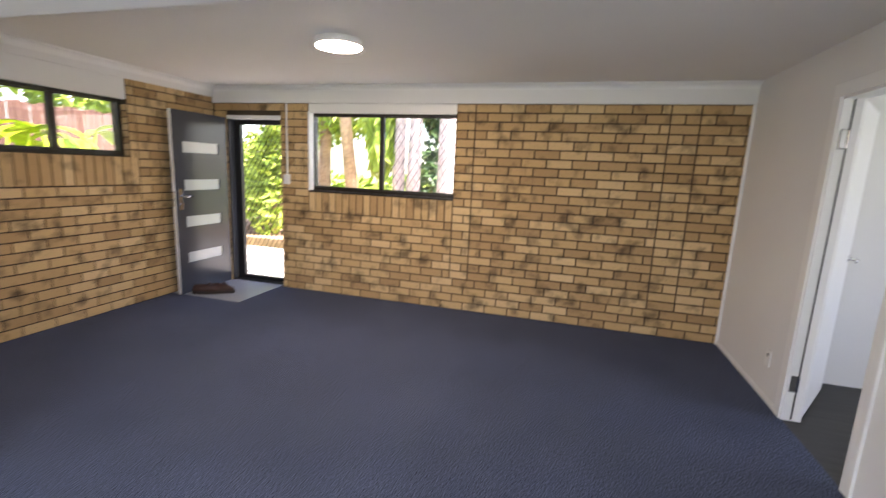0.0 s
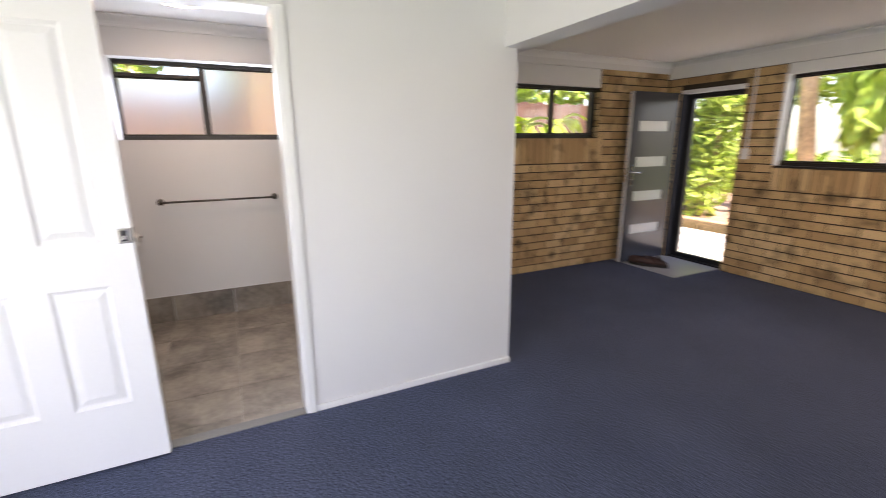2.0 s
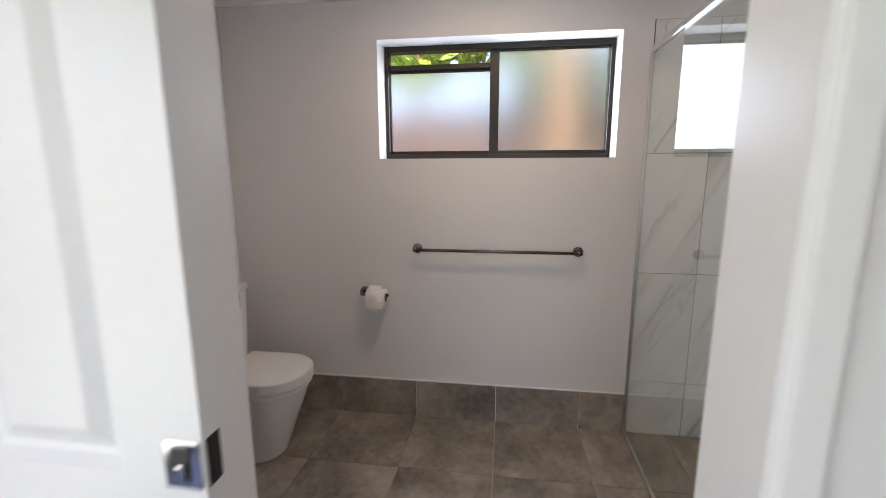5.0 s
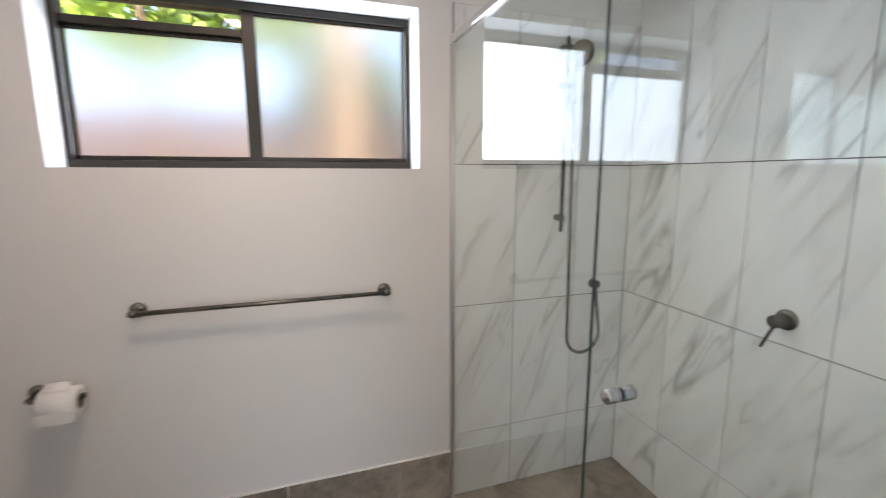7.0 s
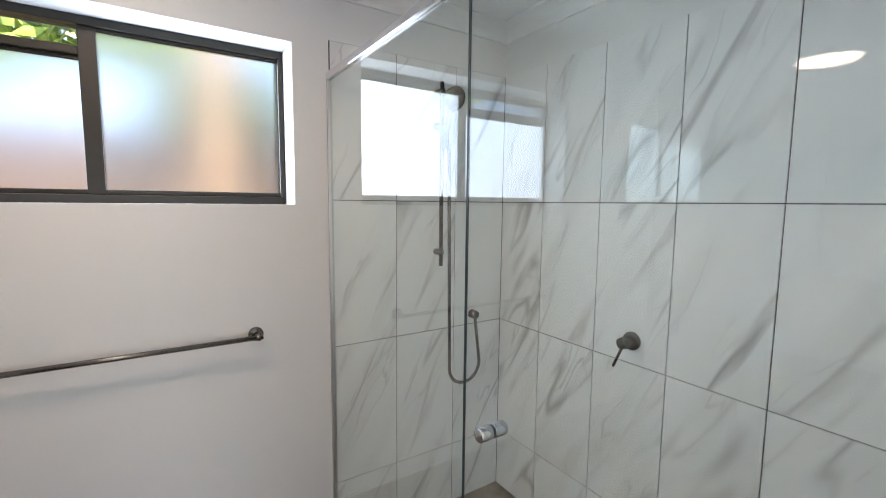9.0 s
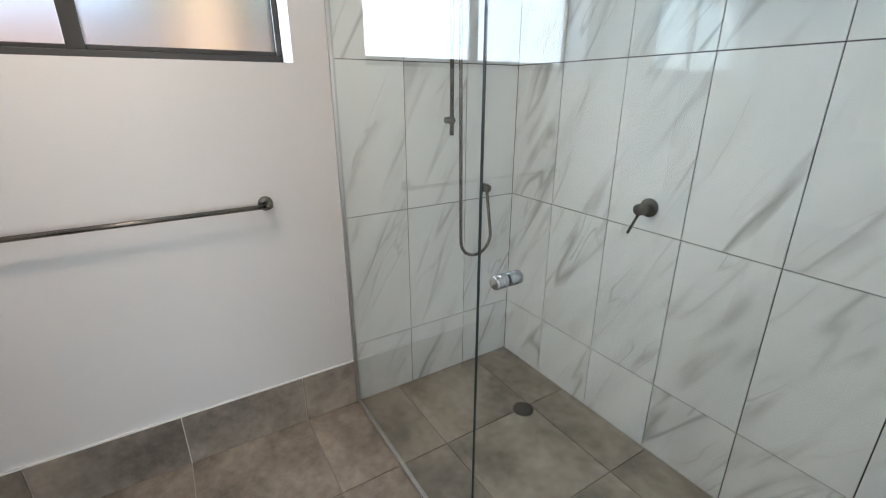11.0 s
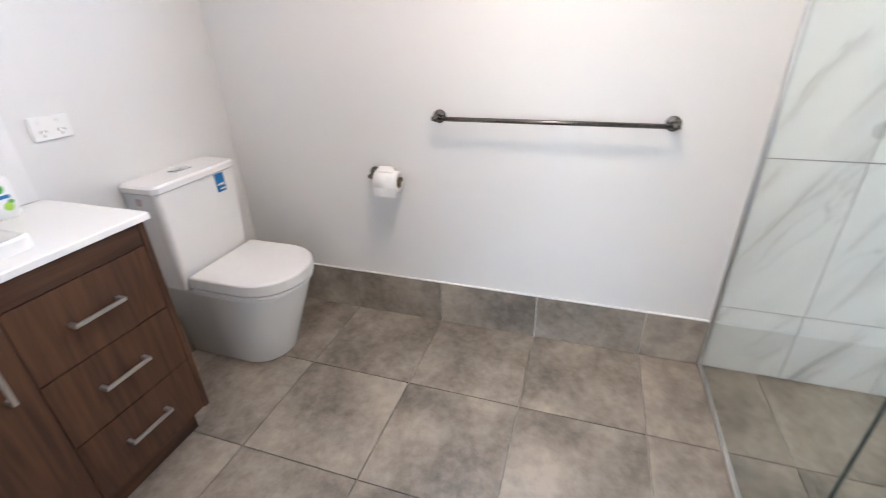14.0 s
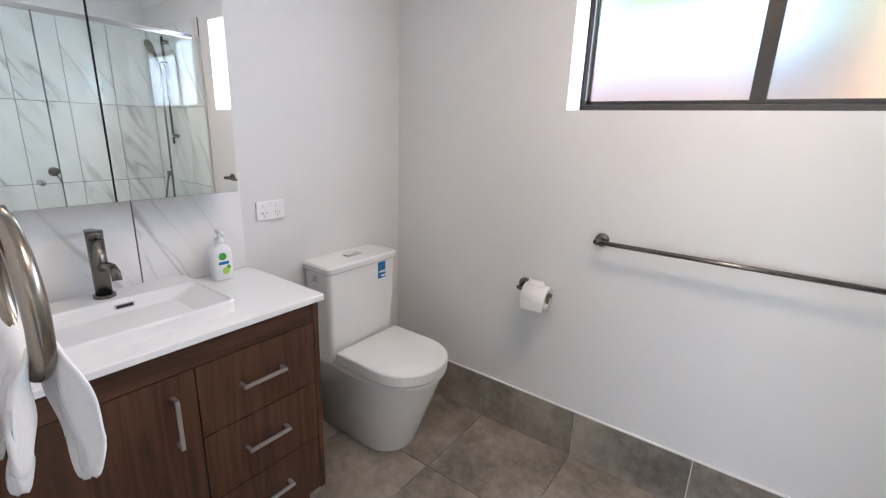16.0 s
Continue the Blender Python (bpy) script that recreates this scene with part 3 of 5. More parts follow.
def diamond_grille(x0, x1, z0, z1, y, pitch, w):
    """Thin flat bars crossing both ways inside a rectangle."""
    bm = bmesh.new()
    for lean in (1, -1):
        k = -int((z1 - z0) / pitch) - 2
        while k * pitch < (x1 - x0) + (z1 - z0):
            # a line that climbs at 58 degrees, clipped to the rectangle
            rise = 1.6
            pts = []
            base = x0 + k * pitch if lean == 1 else x1 - k * pitch
            for z in (z0, z1):
                x = base + lean * (z - z0) / rise
                xc = max(x0, min(x1, x))
                pts.append((xc, z0 + (xc - base) * lean * rise))
            (xa, za), (xb, zb) = pts
            if z0 - 1e-6 <= za <= z1 + 1e-6 and z0 - 1e-6 <= zb <= z1 + 1e-6 and abs(xa - xb) > 0.02:
                d = Vector((xb - xa, 0, zb - za)).normalized()
                n = Vector((-d.z, 0, d.x)) * w
                t = Vector((0, 0.0015 if lean == 1 else 0.0045, 0))
                a, b = Vector((xa, y, za)) + t, Vector((xb, y, zb)) + t
                q = Vector((0, 0.0012, 0))
                v = [bm.verts.new(p) for p in (a - n - q, b - n - q, b + n - q, a + n - q, a - n + q, b - n + q, b + n + q, a + n + q)]
                for f in ((0, 1, 2, 3), (7, 6, 5, 4), (0, 4, 5, 1), (1, 5, 6, 2), (2, 6, 7, 3), (3, 7, 4, 0)):
                    bm.faces.new([v[i] for i in f])
            k += 1
    return bm


part("grille", diamond_grille(DOOR_N[0] + 0.10, DOOR_N[1] - 0.014, 0.07, 1.90, FAR + 0.122, 0.062, 0.0024), M_BLACK, front_frame, "black diamond-pattern security grille")
screen_n = bpy.data.objects["window_1"]
part("insect_screen_grille", diamond_grille(-3.81, WIN_N[1] - 0.03, WIN_N[2] + 0.036, 2.008, FAR + 0.160, 0.075, 0.0022), M_BLACK, screen_n, "diamond-pattern security grille over one pane")

front_door = tagged(new("door_front"), "dark grey open front door with four narrow glass slots", "door", "", "structure")
DX, DY0, DY1, DZ1 = -5.78, 3.335, 4.085, 1.965
slots = [(3.46, 3.955, z, z + 0.115) for z in (0.345, 0.74, 1.135, 1.535)]
part("leaf", slab_with_holes("x", DX - 0.038, DX, DY0 + 0.003, DY1, 0.014, DZ1, slots), M_DOORGREY, front_door)
part("leaf_edge", box((DX - 0.038, DY0, 0.014), (DX, DY0 + 0.003, DZ1)), M_TRIM, front_door, "white unpainted door edge")
for y0, y1, z0, z1 in slots:
    part("glass_slot", box((DX - 0.024, y0, z0), (DX - 0.012, y1, z1)), M_SLOT, front_door, "narrow glass slot, pale colour painting the reflected outdoors")
hp = part("handle_plate", box((DX, 3.375, 0.93), (DX + 0.010, 3.415, 1.16), 0.004), M_CHROME, front_door, "chrome handle plate")
part("lever", tube([(DX + 0.01, 3.395, 1.075), (DX + 0.05, 3.395, 1.075), (DX + 0.056, 3.405, 1.075), (DX + 0.058, 3.50, 1.075)], 0.009), M_CHROME, hp, "chrome lever", True)
part("lock_knob", cyl((DX + 0.01, 3.395, 0.99), (DX + 0.028, 3.395, 0.99), 0.013), M_CHROME, hp)
part("edge_latch", box((DX - 0.028, DY0 - 0.003, 0.97), (DX - 0.010, DY0, 1.13)), M_CHROME, front_door)

bath_door = tagged(new("door_bathroom"), "white four-panel sliding door, half open", "door", "", "structure")
BX0, BX1, BY0, BY1 = -4.316, -4.28, -1.905, -1.157
panels = [(-1.785, -1.585, 1.045, 1.865), (-1.468, -1.265, 1.045, 1.865), (-1.785, -1.585, 0.315, 0.855), (-1.468, -1.265, 0.315, 0.855)]
part("leaf", slab_with_holes("x", BX0, BX1, BY0, BY1, 0.012, 2.0, panels), M_DOOR, bath_door)


def raised_panel(y0, y1, z0, z1):
    """A sunk moulding with a raised field."""
    loops = []
    for inset, x in ((0.0, BX1 - 0.001), (0.012, BX1 - 0.011), (0.020, BX1 - 0.012), (0.045, BX1 - 0.003), (0.048, BX1 - 0.0025)):
        loops.append([(x, y0 + inset, z0 + inset), (x, y1 - inset, z0 + inset), (x, y1 - inset, z1 - inset), (x, y0 + inset, z1 - inset)])
    loops.insert(0, [(BX0 + 0.004, y, z) for _, y, z in loops[0]])
    return loft(loops)


for p in panels:
    part("panel", raised_panel(*p), M_DOOR, bath_door)
pull = part("flush_pull", box((BX1, -1.208, 1.03), (BX1 + 0.003, -1.160, 1.092), 0.002), M_CHROME, bath_door, "chrome flush pull with a latch")
part("recess", box((BX1 + 0.003, -1.196, 1.039), (BX1 + 0.004, -1.173, 1.083)), M_DARK, pull)
part("snib", box((BX1 + 0.004, -1.190, 1.045), (BX1 + 0.009, -1.179, 1.064), 0.002), M_CHROME, pull)
part("edge_plate", box((BX0 + 0.008, BY1, 1.03), (BX1 - 0.006, BY1 + 0.002, 1.092)), M_DARK, bath_door)

side_door = tagged(new("door_side"), "white hinged door standing open into the next room", "door", "", "structure")
hinge = Vector((EAST + 0.052, DOOR_E[1] - 0.020, 0))
ang = radians(57)
dirv, nrm = Vector((math.cos(ang), math.sin(ang), 0)), Vector((math.sin(ang), -math.cos(ang), 0))
side_m = Matrix((( dirv.x, nrm.x, 0, hinge.x), (dirv.y, nrm.y, 0, hinge.y), (0, 0, 1, 0), (0, 0, 0, 1)))


def placed(bm, m):
    bmesh.ops.transform(bm, matrix=m, verts=bm.verts)
    bmesh.ops.recalc_face_normals(bm, faces=bm.faces)
    return bm


part("leaf", placed(box((0.0, 0.0, 0.012), (0.72, 0.036, 1.97), 0.002), side_m), M_DOOR, side_door)
kb = part("handle", placed(tube([(0.66, 0.036, 1.0), (0.66, 0.085, 1.0), (0.655, 0.09, 1.0), (0.55, 0.09, 1.0)], 0.009), side_m), M_CHROME, side_door, "chrome lever handle", True)
part("rose", placed(cyl((0.66, 0.036, 1.0), (0.66, 0.044, 1.0), 0.026), side_m), M_CHROME, kb)
# dark strip on the jamb paints the shade between lining and leaf
part("hinge_gap_shade", box((EAST + 0.044, DOOR_E[1] - 0.0165, 0.012), (EAST + 0.0515, DOOR_E[1] - 0.0136, 1.968)), M_DARK, side_door, "dark strip painting the shade of the hinge-side gap")
for z in (0.20, 1.70):
    hg = part("hinge", box((EAST + 0.012, DOOR_E[1] - 0.0168, z), (EAST + 0.040, DOOR_E[1] - 0.0135, z + 0.10)), M_CHROME, side_door, "steel hinge leaf")
    part("knuckle", cyl((EAST + 0.047, DOOR_E[1] - 0.020, z), (EAST + 0.047, DOOR_E[1] - 0.020, z + 0.10), 0.006, seg=10), M_STEEL, hg)
    part("hinge_edge", box((EAST + 0.008, DOOR_E[1] - 0.0150, z - 0.004), (EAST + 0.0435, DOOR_E[1] - 0.0138, z + 0.104)), M_DARK, hg)

# unseen glass sliding door in the south wall, the daylight behind the walker
south_win = tagged(new("window_4"), "wide glazed sliding door behind the walker", "window", "", "structure")
for a, b in (((SLIDER_S[0], SOUTH - 0.14, 0), (SLIDER_S[0] + 0.05, SOUTH - 0.06, 2.05)), ((SLIDER_S[1] - 0.05, SOUTH - 0.14, 0), (SLIDER_S[1], SOUTH - 0.06, 2.05)), ((SLIDER_S[0] + 0.05, SOUTH - 0.14, 2.0), (SLIDER_S[1] - 0.05, SOUTH - 0.06, 2.05))):
    part("window_frame", box(a, b), M_BRONZE, south_win)
day = new("daylight", bpy.data.lights.new("daylight", "AREA"))
day.data.shape, day.data.size, day.data.size_y, day.data.energy, day.data.color = "RECTANGLE", 1.85, 1.9, 11, (0.84, 0.91, 1.0)
day.matrix_world = look((-2.6, SOUTH - 0.05, 1.05), (-2.6, 0, 1.05))
# added lamp in the unseen east hole, brightens partition and bathroom doorway
east_fill = new("east_fill_light", bpy.data.lights.new("east_fill_light", "AREA"))
east_fill.data.shape, east_fill.data.size, east_fill.data.size_y, east_fill.data.energy, east_fill.data.color = "RECTANGLE", 1.7, 1.2, 7.5, (0.78, 0.89, 1.0)
east_fill.matrix_world = look((EAST + 0.03, -1.0, 1.35), (-4, -1.0, 1.35))


# the sky's light in the two frosted panes
for y0, y1, z1, watts in ((-1.452, -0.910, 1.905, 1.3), (-0.860, -0.308, 2.000, 1.75)):
    bath_day = new("bath_daylight", bpy.data.lights.new("bath_daylight", "AREA"))
    bath_day.data.shape, bath_day.data.size, bath_day.data.size_y, bath_day.data.energy, bath_day.data.color = "RECTANGLE", y1 - y0, z1 - 1.505, watts, (0.70, 0.85, 1.0)
    bath_day.matrix_world = look((-6.299, (y0 + y1) / 2, (1.505 + z1) / 2), (0, (y0 + y1) / 2, (1.505 + z1) / 2))


# ---- lamps ----
def ceiling_lamp(x, y, r, mat, label):
    ob = thing("ceiling_light", label, "ceiling light", "round ceiling lights")
    part("rim", lathe([(r * 0.96, 0.0), (r, -0.006), (r, -0.040), (r * 0.985, -0.046), (r * 0.955, -0.046), (r * 0.95, -0.020)], (x, y, CEIL), 48), M_PLASTIC, ob, "", True)
    part("diffuser", lathe([(r * 0.95, -0.030), (r * 0.95, -0.046), (r * 0.90, -0.052), (r * 0.60, -0.056)], (x, y, CEIL), 48), mat, ob, "glowing opal diffuser", True)
    return ob


ceiling_lamp(-3.42, 2.52, 0.160, M_LAMP, "round white ceiling light, switched on")
ceiling_lamp(-5.40, -0.92, 0.150, M_LAMP_BATH, "round white bathroom ceiling light, switched on")

# ---- bathroom fittings ----
screen = thing("shower_screen", "frameless clear glass shower screen with chrome rails", "shower screen")
SY, EDGE = -0.150, -5.236
p = part("fixed_pane", box((BW + 0.012, SY - 0.003, 0.014), (EDGE - 0.003, SY + 0.003, 1.930)), M_SHOWER, screen)
p.visible_shadow = False
part("pane_edge", box((EDGE - 0.003, SY - 0.003, 0.014), (EDGE - 0.001, SY + 0.003, 1.930)), M_EDGE, screen, "dark green glass edge")
part("pane_edge", box((EDGE + 0.001, SY - 0.003, 0.014), (EDGE + 0.004, SY + 0.003, 1.930)), M_EDGE, screen, "dark green glass edge")
p = part("door_pane", box((EDGE + 0.004, SY - 0.003, 0.014), (PART_IN - 0.012, SY + 0.003, 1.930)), M_SHOWER, screen)
p.visible_shadow = False
part("head_rail", box((BW, SY - 0.013, 1.930), (PART_IN, SY + 0.013, 1.958), 0.003), M_CHROME, screen, "chrome head rail")
part("wall_channel", box((BW, SY - 0.011, 0.0), (BW + 0.014, SY + 0.011, 1.930), 0.002), M_ALU, screen)
part("wall_channel", box((PART_IN - 0.014, SY - 0.011, 0.0), (PART_IN, SY + 0.011, 1.930), 0.002), M_ALU, screen)
part("floor_channel", box((BW + 0.014, SY - 0.010, 0.0), (PART_IN - 0.014, SY + 0.010, 0.014), 0.002), M_ALU, screen)
kn = part("knob", lathe([(0.013, 0.004), (0.0155, 0.006), (0.0155, 0.034), (0.013, 0.037)], (0, 0, 0)), M_STEEL, screen, "polished steel double knob", True)
kn.matrix_world = pose(-5.138, SY, 0.992, 90, 0, 0)
kb2 = part("knob_back", lathe([(0.013, 0.004), (0.0155, 0.006), (0.0155, 0.034), (0.013, 0.037)], (0, 0, 0)), M_STEEL, screen, "", True)
kb2.matrix_world = pose(-5.138, SY, 0.992, -90, 0, 0)
part("knob_washer", cyl((-5.138, SY - 0.0055, 0.992), (-5.138, SY + 0.0055, 0.992), 0.012), M_DARK, screen)

RLZ = 0.987
rail = thing("towel_rail", "long gunmetal towel rail on the white wall", "towel rail")
for y in (-1.277, -0.440):
    fl = part("flange", lathe([(0.026, 0), (0.026, 0.008), (0.023, 0.011)], (0, 0, 0)), M_GUN, rail, "", True)
    fl.matrix_world = pose(BW, y, RLZ, 0, 90, 0)
    part("post", cyl((BW + 0.01, y, RLZ), (BW + 0.066, y, RLZ), 0.010), M_GUN, rail, "", True)
part("bar", cyl((BW + 0.056, -1.292, RLZ), (BW + 0.056, -0.425, RLZ), 0.0085), M_GUN, rail, "", True)

holder = thing("toilet_roll_holder", "gunmetal toilet roll holder on the white wall", "toilet roll holder")
fl = part("flange", lathe([(0.026, 0), (0.026, 0.008), (0.023, 0.011)], (0, 0, 0)), M_GUN, holder, "", True)
fl.matrix_world = pose(BW, -1.580, 0.738, 0, 90, 0)
part("arm", tube([(BW + 0.01, -1.580, 0.738), (BW + 0.065, -1.580, 0.738), (BW + 0.072, -1.565, 0.738), (BW + 0.072, -1.427, 0.738)], 0.009), M_GUN, holder, "", True)
roll = thing("toilet_roll", "white toilet paper roll hanging on its holder", "toilet roll")


def ring_solid(y0, y1, c, r0, r1, seg=36):
    bm = bmesh.new()
    rows = []
    for y, r in ((y0, r0), (y0, r1), (y1, r1), (y1, r0)):
        rows.append([bm.verts.new((c[0] + r * math.cos(a), y, c[1] + r * math.sin(a))) for a in (2 * math.pi * k / seg for k in range(seg))])
    for i in range(4):
        a, b = rows[i], rows[(i + 1) % 4]
        for k in range(seg):
            bm.faces.new((a[k], a[(k + 1) % seg], b[(k + 1) % seg], b[k]))
    bmesh.ops.recalc_face_normals(bm, faces=bm.faces)
    return bm


RC = (BW + 0.072, 0.723)
part("paper", ring_solid(-1.542, -1.442, RC, 0.0235, 0.049), M_PAPER, roll, "", True)
part("core", ring_solid(-1.543, -1.441, RC, 0.021, 0.0235), M_CARD, roll, "brown cardboard core")
sheet = bmesh.new()
add_box(sheet, (RC[0] + 0.044, -1.540, RC[1] - 0.050), (RC[0] + 0.0475, -1.444, RC[1] + 0.012), 0.001)
part("loose_sheet", sheet, M_PAPER, roll)
flap = loft([[(RC[0] + 0.020 - 0.062 * f + dx, -1.500 + 0.004 * math.sin(7 * f) + (-0.040 + 0.014 * f) * sg, RC[1] + 0.046 + 0.018 * math.sin(2.6 * f) - 0.006 * f + dz) for dx, sg, dz in ((0, 1, 0), (0, -1, 0), (0, -1, 0.0014), (0, 1, 0.0014))] for f in (k / 8 for k in range(9))])
part("tucked_sheet", flap, M_PAPER, roll, "", True)

# shower rail, hose and mixer
shower = thing("hand_shower", "gunmetal hand shower on a sliding rail with hose", "shower")
RX, RY = BW + 0.050, 0.336
part("rail", cyl((RX, RY, 1.192), (RX, RY, 1.99), 0.009), M_GUN, shower, "", True)
for z in (1.252, 1.95):
    part("bracket", cyl((BW, RY, z), (RX + 0.008, RY, z), 0.014), M_GUN, shower, "", True)
part("slider", cyl((RX, RY - 0.035, 1.80), (RX, RY + 0.035, 1.80), 0.015), M_GUN, shower, "", True)
head = part("handset", tube([(RX + 0.03, RY, 1.70), (RX + 0.045, RY, 1.80), (RX + 0.075, RY, 1.90)], 0.011), M_GUN, shower, "", True)
hd = part("spray_head", lathe([(0.02, 0), (0.048, 0.010), (0.052, 0.022), (0.050, 0.026)], (0, 0, 0)), M_NICKEL, head, "round spray head", True)
hd.matrix_world = pose(RX + 0.075, RY, 1.91, 0, 115, 0)
elbow = part("wall_outlet", cyl((BW, 0.545, 0.937), (BW + 0.045, 0.545, 0.937), 0.022, 0.018), M_GUN, shower, "", True)
hose_pts = []
for k in range(41):
    f = k / 40
    if f < 0.5:
        g = f / 0.5
        hose_pts.append((RX + 0.03 + 0.005 * g, RY + 0.018 + 0.012 * g, 1.72 - 1.0 * g))
    elif f < 0.8:
        a = math.pi * (f - 0.5) / 0.3
        hose_pts.append((RX + 0.035, RY + 0.03 + 0.085 * (1 - math.cos(a)), 0.72 - 0.085 * math.sin(a) + 0.02 * (f - 0.5)))
    else:
        g = (f - 0.8) / 0.2
        hose_pts.append((RX + 0.035 - 0.045 * g, RY + 0.20 + 0.005 * g, 0.726 + 0.20 * g))
part("hose", tube(hose_pts, 0.0075, 10), M_GUN, shower, "flexible metal hose", True)

mixer = thing("shower_mixer", "round gunmetal shower mixer with pin lever", "mixer tap")
fl = part("plate", lathe([(0.034, 0), (0.034, 0.008), (0.031, 0.012)], (0, 0, 0)), M_GUN, mixer, "", True)
fl.matrix_world = pose(-5.393, TILE_N, 0.974, 90, 0, 0)
part("body", cyl((-5.393, TILE_N - 0.01, 0.974), (-5.393, TILE_N - 0.065, 0.974), 0.021), M_GUN, mixer, "", True)
part("lever", cyl((-5.395, TILE_N - 0.052, 0.964), (-5.418, TILE_N - 0.072, 0.884), 0.005), M_GUN, mixer, "", True)

drain = thing("floor_drain", "round steel floor drain with slots in the shower floor", "drain")
part("rim", lathe([(0.046, -0.004), (0.046, 0.003), (0.040, 0.004)], (-5.685, 0.465, 0), 32), M_GUN, drain, "", True)
for k in range(-3, 4):
    w = math.sqrt(0.036 ** 2 - (k * 0.010) ** 2)
    part("slot", box((-5.685 + k * 0.010 - 0.003, 0.465 - w, 0.003), (-5.685 + k * 0.010 + 0.003, 0.465 + w, 0.005)), M_DARK, drain)

# ---- vanity ----
VX0, VX1, VF, VB = -5.297, PART_IN - 0.004, -1.910, SOUTH + 0.001
vanity = thing("vanity_cabinet", "dark walnut vanity cabinet with three drawers and a door", "cabinet")
part("body", box((VX0, VB, 0.105), (VX1, VF - 0.020, 0.740), 0.001), M_WALNUT, vanity)
part("side_panel", box((VX0 - 0.002, VB, 0.103), (VX0 + 0.017, VF, 0.829), 0.001), M_WALNUT, vanity)
part("plinth", box((VX0 + 0.03, VB, 0.0), (VX1, VF - 0.055, 0.105)), M_WALNUT_H, vanity)
part("top_rail", box((VX0 + 0.019, VF - 0.019, 0.757), (VX1, VF - 0.001, 0.828), 0.001), M_WALNUT_H, vanity)
# near-black sheet behind the fronts paints the shade in their gaps
part("gap_shade_sheet", box((VX0 + 0.018, VF - 0.0205, 0.106), (VX1, VF - 0.0195, 0.827)), M_GAP_SHADE, vanity)
SPLIT = -4.906


def pull_bar(parent, x0, x1, z0, z1):
    h = part("handle", box((x0, VF + 0.022, z0), (x1, VF + 0.030, z1), 0.0015), M_ALU, parent, "brushed square bar handle")
    if x1 - x0 > z1 - z0:
        for x in (x0, x1 - 0.010):
            part("foot", box((x, VF - 0.001, z0), (x + 0.010, VF + 0.024, z1)), M_ALU, h)
    else:
        for z in (z0, z1 - 0.010):
            part("foot", box((x0, VF - 0.001, z), (x1, VF + 0.024, z + 0.010)), M_ALU, h)


for z0, z1, hz in ((0.542, 0.754, 0.646), (0.326, 0.538, 0.434), (0.110, 0.322, 0.220)):
    d = part("drawer", box((VX0 + 0.020, VF - 0.019, z0), (SPLIT - 0.0015, VF, z1), 0.001), M_WALNUT, vanity)
    pull_bar(d, -5.158, -5.018, hz, hz + 0.011)
d = part("door", box((SPLIT + 0.0015, VF - 0.019, 0.110), (VX1 - 0.003, VF, 0.754), 0.001), M_WALNUT, vanity)
pull_bar(d, -4.852, -4.841, 0.556, 0.700)

basin = thing("vanity_basin", "glossy white ceramic vanity top with a square basin", "basin")
TOPZ = 0.850
KX0, KX1, KY0, KY1 = -5.068, -4.53, SOUTH + 0.03, -1.962


def rounded(x0, x1, y0, y1, z, r, n=6):
    pts = []
    for cx, cy, a0 in ((x1 - r, y1 - r, 0), (x0 + r, y1 - r, 90), (x0 + r, y0 + r, 180), (x1 - r, y0 + r, 270)):
        for k in range(n):
            a = radians(a0 + 90 * k / (n - 1))
            pts.append((cx + r * math.cos(a), cy + r * math.sin(a), z))
    return pts


CX0, CX1, CY1 = VX0 - 0.014, VX1, VF + 0.020
top = loft([rounded(CX0, CX1, VB, CY1, 0.830, 0.004), rounded(CX0, CX1, VB, CY1, TOPZ - 0.003, 0.004), rounded(CX0 + 0.003, CX1 - 0.001, VB + 0.001, CY1 - 0.003, TOPZ, 0.004),
            rounded(KX0 + 0.02, KX1 - 0.02, KY0 + 0.02, KY1 - 0.02, TOPZ, 0.02), rounded(KX0 + 0.02, KX1 - 0.02, KY0 + 0.02, KY1 - 0.02, 0.830, 0.02)])
bmesh.ops.delete(top, geom=[f for f in top.faces if len(f.verts) > 4], context="FACES_ONLY")
part("counter", top, M_CERAMIC, basin)
bowl = loft([rounded(KX0, KX1, KY0, KY1, TOPZ - 0.002, 0.03), rounded(KX0, KX1, KY0, KY1, TOPZ + 0.030, 0.03), rounded(KX0 + 0.004, KX1 - 0.004, KY0 + 0.004, KY1 - 0.004, TOPZ + 0.036, 0.028),
             rounded(KX0 + 0.011, KX1 - 0.011, KY0 + 0.10, KY1 - 0.011, TOPZ + 0.036, 0.022), rounded(KX0 + 0.016, KX1 - 0.016, KY0 + 0.104, KY1 - 0.016, TOPZ + 0.031, 0.020),
             rounded(KX0 + 0.135, KX1 - 0.135, KY0 + 0.116, KY1 - 0.026, TOPZ - 0.030, 0.025), rounded(KX0 + 0.165, KX1 - 0.165, KY0 + 0.128, KY1 - 0.040, TOPZ - 0.040, 0.03), rounded(KX0 + 0.21, KX1 - 0.21, KY0 + 0.16, KY1 - 0.09, TOPZ - 0.043, 0.02)])
part("bowl", bowl, M_CERAMIC, basin)
ov = part("overflow", box((-4.885, KY0 + 0.104, TOPZ + 0.010), (-4.835, KY0 + 0.112, TOPZ + 0.024), 0.002), M_CHROME, basin, "chrome slot overflow")
part("overflow_slot", box((-4.880, KY0 + 0.110, TOPZ + 0.013), (-4.840, KY0 + 0.114, TOPZ + 0.021)), M_DARK, ov)

